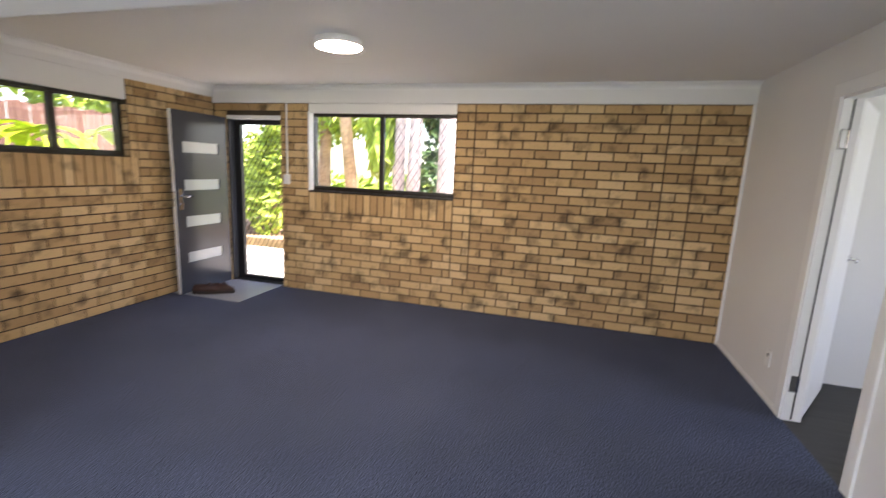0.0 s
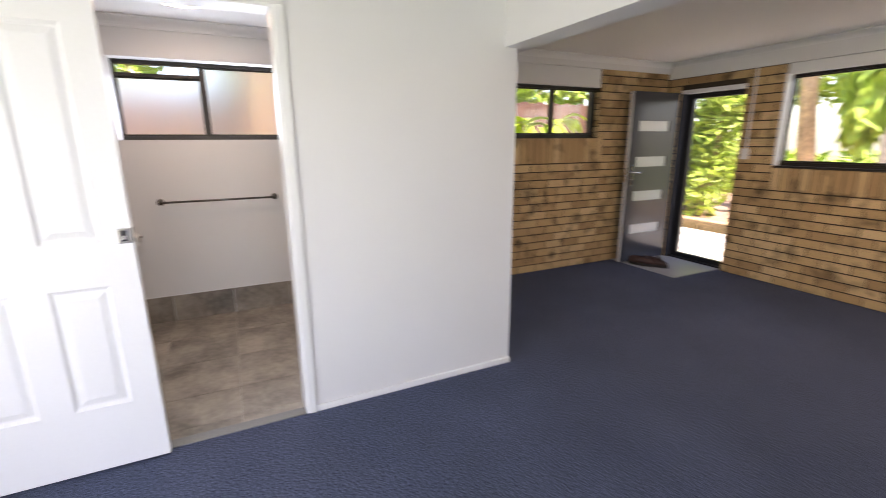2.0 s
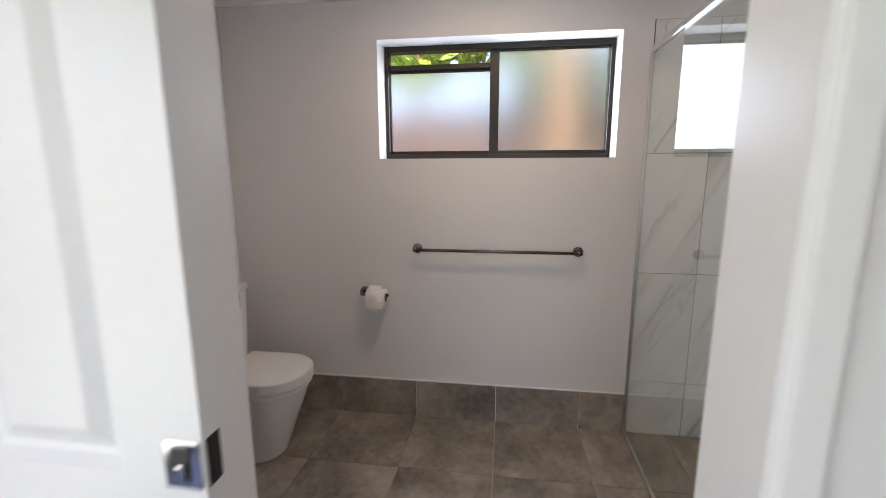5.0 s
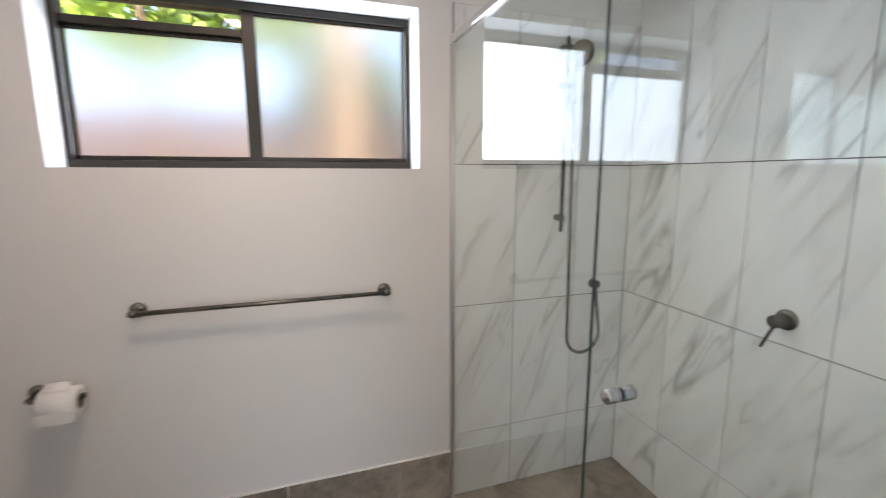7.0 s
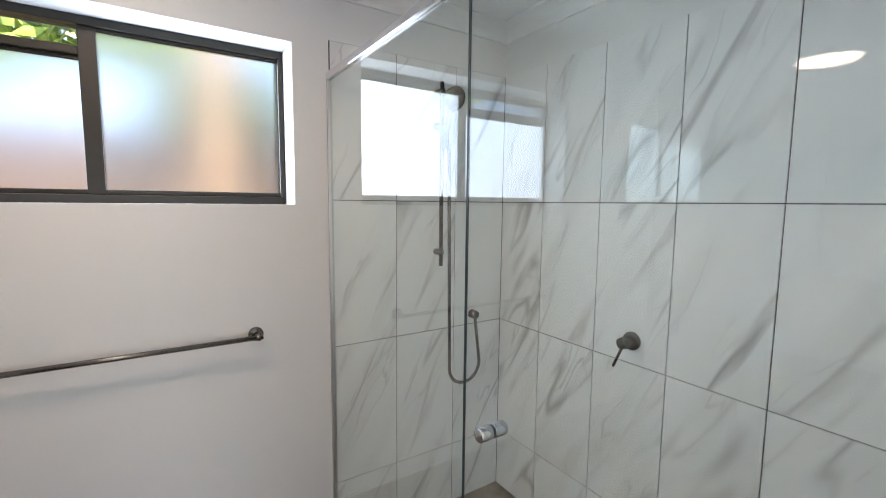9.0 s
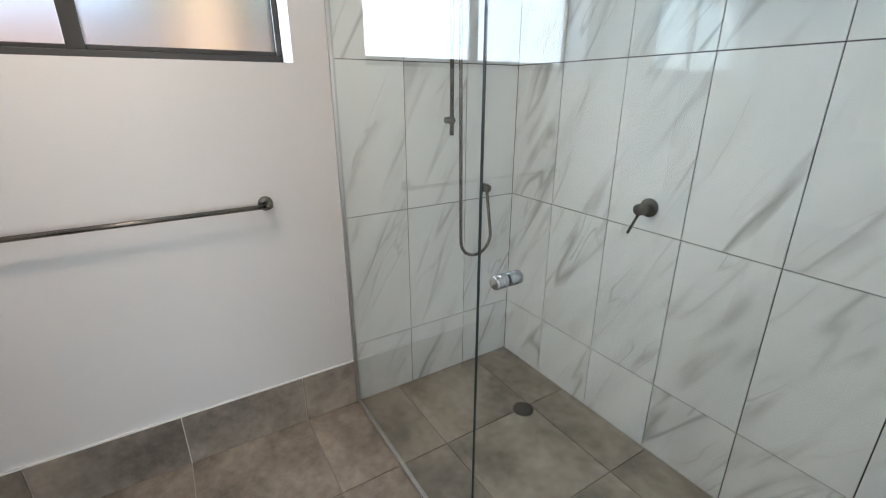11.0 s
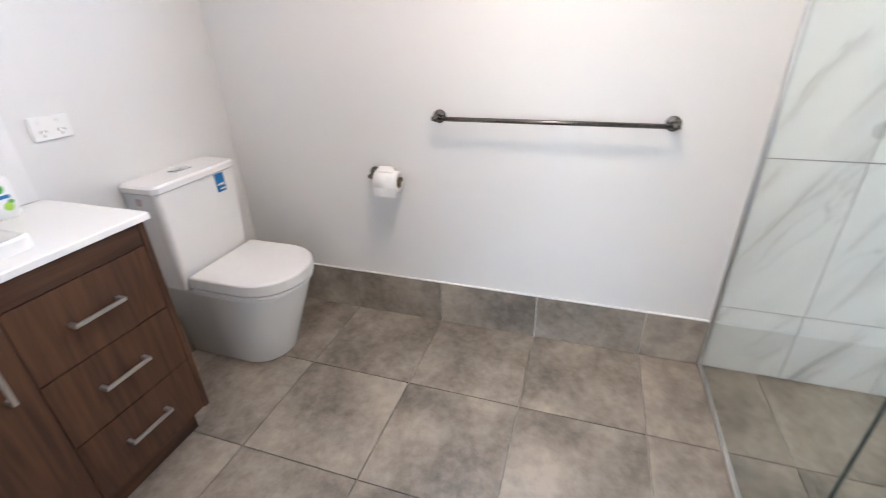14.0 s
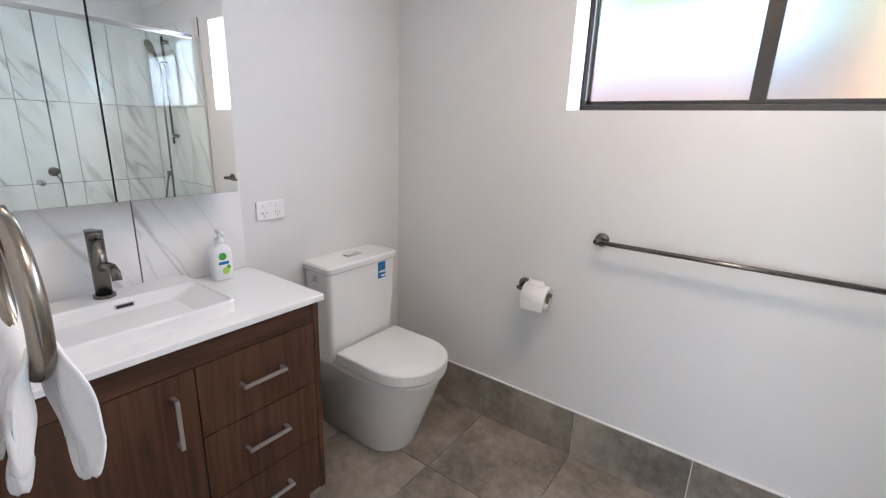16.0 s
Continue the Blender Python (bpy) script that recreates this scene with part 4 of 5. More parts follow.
tap = thing("basin_mixer", "brushed gunmetal basin mixer tap behind the bowl", "tap")
TX, TY, TZ = -4.834, KY0 + 0.052, TOPZ + 0.036
part("base", cyl((TX, TY, TZ), (TX, TY, TZ + 0.008), 0.027), M_GUN, tap, "", True)
part("body", cyl((TX, TY, TZ + 0.006), (TX, TY, TZ + 0.168), 0.020), M_GUN, tap, "", True)
part("spout", tube([(TX, TY + 0.012, TZ + 0.088), (TX, TY + 0.06, TZ + 0.104), (TX, TY + 0.10, TZ + 0.108), (TX, TY + 0.122, TZ + 0.098), (TX, TY + 0.127, TZ + 0.078)], 0.0115), M_GUN, tap, "", True)
part("lever_cap", cyl((TX, TY, TZ + 0.171), (TX, TY, TZ + 0.190), 0.0205), M_GUN, tap, "", True)
part("lever", box((TX - 0.012, TY - 0.045, TZ + 0.178), (TX + 0.012, TY + 0.005, TZ + 0.189), 0.003), M_GUN, tap)

soap = thing("soap_bottle", "white pump soap bottle with a green label on the vanity", "soap bottle")
SX, SYY = -5.172, -2.258


def oval(rx, ry, z, n=28):
    def bulge(v):
        return math.copysign(abs(v) ** 0.55, v)
    return [(SX + rx * bulge(math.cos(2 * math.pi * k / n)), SYY + ry * bulge(math.sin(2 * math.pi * k / n)), z) for k in range(n)]


part("bottle", loft([oval(0.029, 0.018, TOPZ), oval(0.034, 0.022, TOPZ + 0.006), oval(0.034, 0.022, TOPZ + 0.098), oval(0.031, 0.020, TOPZ + 0.112), oval(0.014, 0.013, TOPZ + 0.121), oval(0.014, 0.013, TOPZ + 0.128)]), M_PLASTIC, soap, "", True)
part("collar", cyl((SX, SYY, TOPZ + 0.127), (SX, SYY, TOPZ + 0.142), 0.0145), M_PLASTIC, soap, "", True)
part("pump", cyl((SX, SYY, TOPZ + 0.142), (SX, SYY, TOPZ + 0.165), 0.005), M_PLASTIC, soap, "", True)
part("nozzle", tube([(SX, SYY - 0.008, TOPZ + 0.168), (SX, SYY + 0.012, TOPZ + 0.169), (SX + 0.004, SYY + 0.038, TOPZ + 0.164)], 0.0075), M_PLASTIC, soap, "", True)
part("round_label", cyl((SX + 0.004, SYY + 0.018, TOPZ + 0.085), (SX + 0.004, SYY + 0.0232, TOPZ + 0.085), 0.013), M_GREEN, soap, "round green badge")
part("label_bar", box((SX - 0.016, SYY + 0.016, TOPZ + 0.057), (SX + 0.018, SYY + 0.0228, TOPZ + 0.067)), M_BLUE, soap, "small printed text band")
part("label_fruit", cyl((SX - 0.004, SYY + 0.017, TOPZ + 0.034), (SX - 0.004, SYY + 0.0232, TOPZ + 0.034), 0.012), M_LIME, soap, "lime green printed fruit")
part("label_leaf", cyl((SX - 0.014, SYY + 0.014, TOPZ + 0.046), (SX - 0.014, SYY + 0.0222, TOPZ + 0.046), 0.007), M_GREEN, soap)

cabinet = thing("mirror_cabinet", "wall-hung white cabinet with mirrored doors", "mirror cabinet")
MX0, MX1, MZ0, MZ1, MF = -5.222, -4.485, 1.155, 1.872, -2.195
part("body", box((MX0 + 0.001, SOUTH + 0.001, MZ0 + 0.002), (MX1, MF - 0.020, MZ1)), M_PLASTIC, cabinet)
for a, b in ((MX0, -4.8835), (-4.8805, MX1)):
    dd = part("mirror_door", box((a, MF - 0.019, MZ0), (b, MF - 0.004, MZ1)), M_DARK, cabinet)
    part("mirror", box((a + 0.001, MF - 0.004, MZ0 + 0.001), (b - 0.001, MF, MZ1 - 0.001)), M_MIRROR, dd, "bevelled mirror face")

power = thing("power_outlet", "white double power point on the wall", "power outlet")
PX, PZ = -5.412, 1.052
part("plate", box((PX - 0.058, SOUTH, PZ - 0.036), (PX + 0.058, SOUTH + 0.009, PZ + 0.036), 0.003), M_PLASTIC, power)
for dx in (-0.027, 0.027):
    part("switch", box((PX + dx - 0.008, SOUTH + 0.009, PZ + 0.013), (PX + dx + 0.008, SOUTH + 0.013, PZ + 0.024), 0.001), M_PLASTIC, power)
    for ox, rot in ((-0.008, 28), (0.008, -28), (0.0, 0)):
        s = part("socket_slot", box((-0.001, 0, -0.005), (0.001, 0.0006, 0.005)), M_DARK, power)
        s.matrix_world = pose(PX + dx + ox, SOUTH + 0.009, PZ - 0.009 - (0.012 if ox == 0 else 0), 0, rot, 0)
power2 = thing("wall_socket", "white wall plate low on the white wall", "power outlet")
part("plate", box((EAST - 0.009, 3.05, 0.235), (EAST, 3.12, 0.35), 0.003), M_PLASTIC, power2)
part("switch", box((EAST - 0.013, 3.075, 0.305), (EAST - 0.009, 3.09, 0.325), 0.001), M_DARK, power2)

# ---- toilet ----
toilet = thing("toilet", "white close-coupled toilet with closed lid", "toilet")
TCX = -5.748


def pan_loop(z, half, back, front, n=12):
    """A D-shaped outline."""
    pts = [(TCX + half, back, z)]
    straight = front - half * 1.05
    for k in range(2 * n + 1):
        a = math.pi * k / (2 * n)
        pts.append((TCX + half * math.cos(a), straight + (front - straight) * math.sin(a) ** 0.9, z))
    pts.append((TCX - half, back, z))
    return pts


TB = SOUTH + 0.002
part("pan", loft([pan_loop(0.0, 0.132, TB, -1.893), pan_loop(0.006, 0.134, TB, -1.890), pan_loop(0.18, 0.154, TB, -1.828), pan_loop(0.355, 0.176, TB, -1.762), pan_loop(0.368, 0.177, TB, -1.760), pan_loop(0.372, 0.172, TB, -1.766)]), M_CERAMIC, toilet, "", True)
SBK = -2.150
part("seat", loft([pan_loop(0.374, 0.178, SBK, -1.752), pan_loop(0.376, 0.181, SBK - 0.002, -1.748), pan_loop(0.386, 0.181, SBK - 0.002, -1.748), pan_loop(0.388, 0.178, SBK, -1.752)]), M_PLASTIC, toilet)
part("lid", loft([pan_loop(0.392, 0.181, SBK, -1.747), pan_loop(0.395, 0.185, SBK - 0.004, -1.742), pan_loop(0.436, 0.185, SBK - 0.004, -1.742), pan_loop(0.441, 0.181, SBK, -1.747), pan_loop(0.442, 0.174, SBK + 0.004, -1.755)]), M_PLASTIC, toilet)
part("hinge_block", box((TCX - 0.15, SBK - 0.020, 0.372), (TCX + 0.15, SBK - 0.004, 0.392), 0.004), M_CERAMIC, toilet)
part("cistern", loft([rounded(-5.928, -5.562, TB, -2.178, 0.377, 0.02), rounded(-5.938, -5.552, TB, -2.166, 0.60, 0.022), rounded(-5.944, -5.548, TB, -2.160, 0.785, 0.022)]), M_CERAMIC, toilet)
part("cistern_lid", loft([rounded(-5.948, -5.543, TB, -2.155, 0.787, 0.022), rounded(-5.952, -5.538, TB, -2.150, 0.793, 0.024), rounded(-5.952, -5.538, TB, -2.150, 0.812, 0.024), rounded(-5.944, -5.546, TB + 0.004, -2.158, 0.820, 0.022)]), M_CERAMIC, toilet)
btn = part("flush_button", box((-5.79, -2.262, 0.819), (-5.705, -2.222, 0.824), 0.002), M_CHROME, toilet, "chrome dual flush button")
part("button_half", box((-5.755, -2.258, 0.824), (-5.709, -2.226, 0.826), 0.001), M_ALU, btn)
st = part("rating_sticker", box((-5.872, -2.1605, 0.705), (-5.826, -2.1585, 0.782)), M_BLUE, toilet, "blue water rating sticker")
part("sticker_band", box((-5.868, -2.1586, 0.732), (-5.832, -2.158, 0.740)), M_PLASTIC, st)
part("sticker_band", box((-5.868, -2.1586, 0.713), (-5.841, -2.158, 0.720)), M_PLASTIC, st)
part("side_sticker", box((-5.5485, -2.262, 0.742), (-5.5455, -2.236, 0.768)), M_PINK, toilet, "small faded sticker")
part("fixing_cap", cyl((TCX + 0.128, -2.02, 0.04), (TCX + 0.137, -2.02, 0.04), 0.008), M_PLASTIC, toilet)
valve = thing("water_valve", "chrome stop valve and dark hose beside the toilet", "valve")
part("spindle", cyl((-5.50, SOUTH, 0.17), (-5.50, SOUTH + 0.05, 0.17), 0.010), M_CHROME, valve)
part("knob", cyl((-5.50, SOUTH + 0.05, 0.17), (-5.50, SOUTH + 0.07, 0.17), 0.018), M_CHROME, valve)
part("hose", tube([(-5.50, SOUTH + 0.035, 0.165), (-5.495, SOUTH + 0.05, 0.10), (-5.51, SOUTH + 0.07, 0.06), (-5.535, SOUTH + 0.06, 0.12), (-5.55, SOUTH + 0.04, 0.39)], 0.006, 8), M_HOSE, valve)

# ---- towel ring with towel by the door ----
ring = thing("towel_ring", "brushed nickel towel ring beside the bathroom door", "towel ring")
RGX, RGY, RGZ, RGR = PART_IN - 0.077, -1.410, 1.191, 0.084
part("flange", cyl((PART_IN - 0.012, RGY, RGZ + RGR), (PART_IN, RGY, RGZ + RGR), 0.026), M_NICKEL, ring, "", True)
part("post", cyl((RGX - 0.008, RGY, RGZ + RGR), (PART_IN - 0.01, RGY, RGZ + RGR), 0.010), M_NICKEL, ring, "", True)
loopv = []
for k in range(49):
    a = 2 * math.pi * k / 48
    loopv.append((RGX, RGY + RGR * math.sin(a), RGZ + RGR * math.cos(a)))
part("loop", tube(loopv, 0.0105, 16), M_NICKEL, ring, "", True)

towel = thing("hand_towel", "small white cotton towel draped over the ring", "towel")


def draped_cloth(y0, y1, front, back, pleats, seed):
    """One sheet hung over the bottom of the ring, gathered into pleats that end in drooping points."""
    rnd = random.Random(seed)
    ph = rnd.random() * 6.28
    bm = bmesh.new()
    nu, rows = 42, []
    for k in range(nu + 1):
        u = k / nu
        y = y0 + (y1 - y0) * u
        wave = math.cos(2 * math.pi * pleats * u + ph)
        dy = max(-0.080, min(0.080, y - RGY))
        zr = RGZ - math.sqrt(RGR ** 2 - dy ** 2)
        col = []
        for side, reach in ((1, back), (-1, front)):
            drop = reach * (0.80 + 0.20 * wave + 0.05 * math.sin(9 * u + seed))
            pts = []
            for j in range(12):
                f = (j + 1) / 12
                x = RGX + side * (0.0155 + 0.016 * f ** 0.8 + 0.009 * math.sin(2 * math.pi * pleats * u + ph + 0.6 * side) * f ** 0.5 + 0.003 * math.sin(6 * f + 11 * u))
                mid = math.floor(pleats * u + ph / 6.2832 + 0.5) - ph / 6.2832
                ym = y0 + (y1 - y0) * mid / pleats
                yy = y + (ym - y) * 0.42 * f ** 1.2 + 0.10 * (y - (y0 + y1) / 2) * f
                pts.append((x, yy, zr - drop * f))
            col.append(pts)
        arc = [(RGX + 0.0145 * math.cos(a), y, zr + 0.0145 * math.sin(a)) for a in (math.pi * q / 6 for q in range(7))]
        rows.append([bm.verts.new(p) for p in col[0][::-1] + arc + col[1]])
    for a, b in zip(rows, rows[1:]):
        for q in range(len(a) - 1):
            bm.faces.new((a[q], a[q + 1], b[q + 1], b[q]))
    bmesh.ops.recalc_face_normals(bm, faces=bm.faces)
    bmesh.ops.solidify(bm, geom=bm.faces[:], thickness=0.0045)
    return bm


part("cloth", draped_cloth(RGY - 0.074, RGY + 0.066, 0.150, 0.130, 3.0, 3), M_TOWEL, towel, "", True)
part("fold", draped_cloth(RGY - 0.010, RGY + 0.074, 0.150, 0.112, 2.0, 8), M_TOWEL, towel, "", True)


# ---- shoes and switch by the front door ----
def shoe(m, side):
    ob = thing("shoe", "worn brown leather slip-on shoe by the front door", "shoe", "pair of shoes")

    def outline(z, grow, length=0.27):
        pts = []
        for k in range(24):
            a = 2 * math.pi * k / 24
            y = math.cos(a)
            w = 0.043 + 0.008 * y - (0.006 * side * math.sin(a) if y > 0 else 0)
            pts.append((math.sin(a) * (w + grow), y * (length / 2 + grow), z))
        return pts
    part("sole", loft([outline(0.0, 0.0), outline(0.006, 0.004), outline(0.024, 0.003)]), M_RUBBER, ob, "dark rubber sole")
    loops = []
    for z, g, sq, sh in ((0.024, -0.002, 1.0, 0), (0.045, -0.001, 0.97, -0.004), (0.062, -0.008, 0.85, -0.020), (0.076, -0.014, 0.68, -0.038), (0.080, -0.018, 0.60, -0.044), (0.066, -0.024, 0.52, -0.046), (0.032, -0.028, 0.5, -0.046)):
        loops.append([(x, y * sq + sh, z) for x, y, _ in outline(z, g)])
    part("upper", loft(loops), M_LEATHER, ob, "", True)
    part("tongue", loft([[(x * 0.55, y * 0.22 + 0.045, zz + 0.02 * (1 - y / 0.135)) for x, y, _ in outline(0, 0)] for zz in (0.058, 0.066)]), M_LEATHER, ob, "", True)
    ob.matrix_world = m @ Matrix.Diagonal((1.1, 1.1, 1.25, 1))
    return ob


shoe(pose(-5.60, 3.50, 0.006, 0, 0, -62), 1)
shoe(pose(-5.50, 3.60, 0.006, 0, 0, -70), -1)
sw = thing("light_switch", "white surface switch box with conduit on the brick", "light switch")
part("conduit", cyl((-4.953, FAR - 0.009, 1.33), (-4.953, FAR - 0.009, BRICK_TOP), 0.009), M_PLASTIC, sw)
part("box", box((-4.988, FAR - 0.036, 1.235), (-4.918, FAR, 1.345), 0.004), M_PLASTIC, sw)
part("rocker", box((-4.963, FAR - 0.042, 1.275), (-4.943, FAR - 0.036, 1.305), 0.001), M_PLASTIC, sw)


# ---- garden ----
def leaf_crown(name, blobs, count, size, mat, parent, seed, droop=0.0):
    """Many small bent leaves scattered through a few rough clumps."""
    rnd = random.Random(seed)
    verts, faces = [], []
    for _ in range(count):
        cx, cy, cz, r, rz = blobs[rnd.randrange(len(blobs))]
        while True:
            d = Vector((rnd.uniform(-1, 1), rnd.uniform(-1, 1), rnd.uniform(-1, 1)))
            if 0.35 < d.length < 1:
                break
        c = Vector((cx + d.x * r, cy + d.y * r, cz + d.z * rz))
        t = Vector((rnd.uniform(-1, 1), rnd.uniform(-1, 1), rnd.uniform(-0.7, 0.7) - droop)).normalized()
        s = t.orthogonal().normalized()
        s.rotate(Matrix.Rotation(rnd.uniform(0, 6.28), 3, t))
        L = size * rnd.uniform(0.6, 1.3)
        b = len(verts)
        up = t.cross(s) * L * 0.12
        verts += [c - t * L, c + s * L * 0.32 + up, c + t * L, c - s * L * 0.32 + up]
        faces += [(b, b + 1, b + 2), (b, b + 2, b + 3)]
    me = bpy.data.meshes.new(name)
    me.from_pydata([tuple(v) for v in verts], [], faces)
    me.materials.append(mat)
    ob = new(name, me)
    ob.parent = parent
    return ob


GZ = -0.30


def tree(x, y, r, h, bark, leafmat, label, seed, lean=0.0, blobs=(), count=1500, size=0.16, limbs=3, droop=0.0):
    ob = thing("tree", label, "tree", "garden trees")
    rnd = random.Random(seed)
    pts = [(x + lean * (k / 8) ** 1.4 + 0.04 * math.sin(k + seed), y + 0.03 * math.cos(1.7 * k + seed), GZ + h * k / 8) for k in range(9)]
    bm = bmesh.new()
    rings = []
    for k, p in enumerate(pts):
        rr = r * (1.25 if k == 0 else 1 - 0.055 * k)
        rings.append([bm.verts.new((p[0] + rr * math.cos(a) * (1 + 0.08 * math.sin(3 * a + k)), p[1] + rr * math.sin(a), p[2])) for a in (2 * math.pi * j / 14 for j in range(14))])
    for a, b in zip(rings, rings[1:]):
        for j in range(14):
            bm.faces.new((a[j], a[(j + 1) % 14], b[(j + 1) % 14], b[j]))
    bm.faces.new(rings[-1])
    part("trunk", bm, bark, ob, "", True)
    for k in range(limbs):
        a = rnd.uniform(0, 6.28)
        b0 = Vector(pts[5 + k % 3])
        part("limb", tube([b0, b0 + Vector((0.5 * math.cos(a), 0.5 * math.sin(a), 0.5)), b0 + Vector((1.2 * math.cos(a), 1.2 * math.sin(a), 1.0))], r * 0.3, 8), bark, ob, "", True)
    if blobs:
        leaf_crown("crown", blobs, count, size, leafmat, ob, seed, droop)
    return ob


def shrub(label, blobs, count, size, mat, seed, stems=5, droop=0.0):
    ob = thing("shrub", label, "shrub", "garden shrubs")
    rnd = random.Random(seed)
    cx, cy = sum(b[0] for b in blobs) / len(blobs), sum(b[1] for b in blobs) / len(blobs)
    for k in range(stems):
        b = blobs[k % len(blobs)]
        part("stem", tube([(cx + rnd.uniform(-0.1, 0.1), cy + rnd.uniform(-0.1, 0.1), GZ), (b[0] + rnd.uniform(-0.1, 0.1), b[1], b[2])], 0.015, 6), M_BARK, ob)
    leaf_crown("leaves", blobs, count, size, mat, ob, seed + 7, droop)
    return ob


structure("pavement_path", box((-8.5, FAR + 0.21, GZ), (0.4, FAR + 2.3, -0.06), 0.01), M_CONCRETE, "pale concrete path outside the front door")
structure("pavement_edging", box((-10.5, FAR + 2.6, GZ), (-2.0, FAR + 2.85, 0.05), 0.02), M_BARK_TAN, "low timber garden edging")
structure("ground_bed", box((-12.0, FAR + 2.85, GZ), (-2.0, FAR + 7.5, 0.02), 0.01), M_SOIL, "bare brown garden bed")
shrub("bright green bamboo-like shrub outside the door", [(-7.6, 7.3, 0.7, 0.55, 0.8), (-7.4, 7.4, 1.5, 0.6, 0.7), (-7.9, 7.6, 1.2, 0.6, 0.9), (-7.2, 7.2, 2.2, 0.45, 0.5)], 1600, 0.13, M_LEAF, 11)
shrub("low green shrub by the path", [(-8.4, 8.2, 0.8, 0.7, 0.8), (-9.0, 8.6, 1.4, 0.7, 0.8)], 900, 0.13, M_LEAF, 12)
shrub("dark green shrub behind the tree trunks", [(-5.5, 11.2, 1.0, 0.7, 1.0), (-5.1, 11.6, 2.2, 0.7, 1.2), (-5.4, 11.5, 3.2, 0.6, 0.9)], 1800, 0.17, M_LEAF_DARK, 13)
tree(-6.72, 9.2, 0.17, 6.0, M_BARK_TAN, M_LEAF, "palm-like tree with a tan trunk and drooping leaves", 21, -0.7, [(-6.1, 9.2, 2.6, 0.35, 0.8), (-6.0, 9.1, 1.9, 0.3, 0.6), (-7.5, 9.5, 3.5, 0.6, 0.4)], 700, 0.30, droop=1.6)
tree(-5.58, 9.1, 0.15, 7.0, M_BARK_PALE, M_LEAF, "tall tree with a pale smooth trunk", 22, 0.1)
tree(-5.20, 9.0, 0.17, 7.0, M_BARK_PALE, M_LEAF, "tall tree with a pale smooth trunk", 23, 0.05)
tree(-4.42, 9.0, 0.25, 7.0, M_BARK_PALE, M_LEAF, "tall tree with a pale smooth trunk", 24, -0.1)
tree(-9.6, 12.5, 0.22, 7.0, M_BARK, M_LEAF, "leafy garden tree in the distance", 25, 0.4, [(-9.2, 12.5, 4.2, 1.6, 1.2), (-8.2, 12.3, 3.2, 1.2, 1.0), (-10.2, 12.8, 3.0, 1.3, 1.2)], 2200, 0.22)
tree(-9.0, -0.25, 0.20, 6.0, M_BARK, M_LEAF, "tree with a tan trunk beside the house", 26, 0.2, [(-9.3, -0.9, 4.3, 1.0, 0.7), (-8.9, 0.4, 4.5, 0.9, 0.7)], 1200, 0.2)
shrub("green leaves hanging near the bathroom window", [(-8.2, -1.7, 2.6, 0.6, 0.45), (-8.3, -1.0, 2.8, 0.6, 0.4)], 900, 0.12, M_LEAF, 14)
shrub("green shrubs above the boundary fence", [(-10.6, 0.0, 2.6, 0.9, 0.6), (-10.6, 2.2, 2.8, 1.0, 0.6), (-10.8, 4.2, 2.9, 1.0, 0.7), (-10.6, 6.0, 2.7, 1.0, 0.7)], 2600, 0.18, M_LEAF, 15)

shrub("pale green shrubs along the far end of the garden", [(-15.0 + 1.6 * k, 15.5 + 0.5 * math.sin(2.1 * k), 0.5 + 0.35 * math.sin(1.3 * k), 1.2, 0.9) for k in range(11)], 4200, 0.30, M_LEAF, 16, 11)
fence = thing("timber_fence", "dark red-brown timber paling fence along the side boundary", "fence")
pal = box((-0.009, -0.045, 0), (0.009, 0.045, 2.5), 0.003)
pal_me = link_mesh("paling", pal, M_FENCE, fence)
pal_me.matrix_world = pose(-9.8, -4.0, GZ)
for k in range(1, 130):
    o = new("paling", pal_me.data)
    o.parent = fence
    o.matrix_world = pose(-9.8 + 0.006 * math.sin(k * 2.3), -4.0 + k * 0.098, GZ + 0.02 * math.sin(k * 1.7))
for z in (0.25, 1.75):
    part("rail", box((-9.87, -4.05, z), (-9.81, 8.7, z + 0.08)), M_FENCE, fence)


def broad_plant(x, y, seed):
    """A bright plant of broad arching leaves."""
    ob = thing("broad_leaf_plant", "lime-yellow broad-leaved plant outside the high window", "plant", "broad-leaf plants")
    rnd = random.Random(seed)
    for k in range(11):
        a = rnd.uniform(0, 6.28)
        L = rnd.uniform(0.45, 0.75)
        top = rnd.uniform(1.15, 1.75)
        d = Vector((math.cos(a), math.sin(a), 0))
        s = Vector((-d.y, d.x, 0))
        base = Vector((x, y, GZ)) + d * 0.05
        part("stalk", tube([base, base + d * 0.10 + Vector((0, 0, (top - GZ) * 0.6)), base + d * 0.22 + Vector((0, 0, top - GZ))], 0.014, 6), M_LEAF_LIME, ob)
        bm = bmesh.new()
        rows = []
        for j in range(8):
            f = j / 7
            c = base + d * (0.22 + L * f) + Vector((0, 0, top - GZ + 0.16 * math.sin(f * 2.2) - 0.30 * f * f))
            w = 0.13 * math.sin(math.pi * min(1, f * 0.92 + 0.06)) ** 0.7
            rows.append([bm.verts.new(c - s * w + Vector((0, 0, 0.03))), bm.verts.new(c), bm.verts.new(c + s * w + Vector((0, 0, 0.03)))])
        for p0, p1 in zip(rows, rows[1:]):
            for q in (0, 1):
                bm.faces.new((p0[q], p0[q + 1], p1[q + 1], p1[q]))
        bmesh.ops.solidify(bm, geom=bm.faces[:], thickness=0.003)
        part("leaf", bm, M_LEAF_LIME, ob, "", True)
    return ob


broad_plant(-7.5, 2.0, 31)
broad_plant(-7.6, 2.9, 32)
broad_plant(-7.9, 3.8, 33)

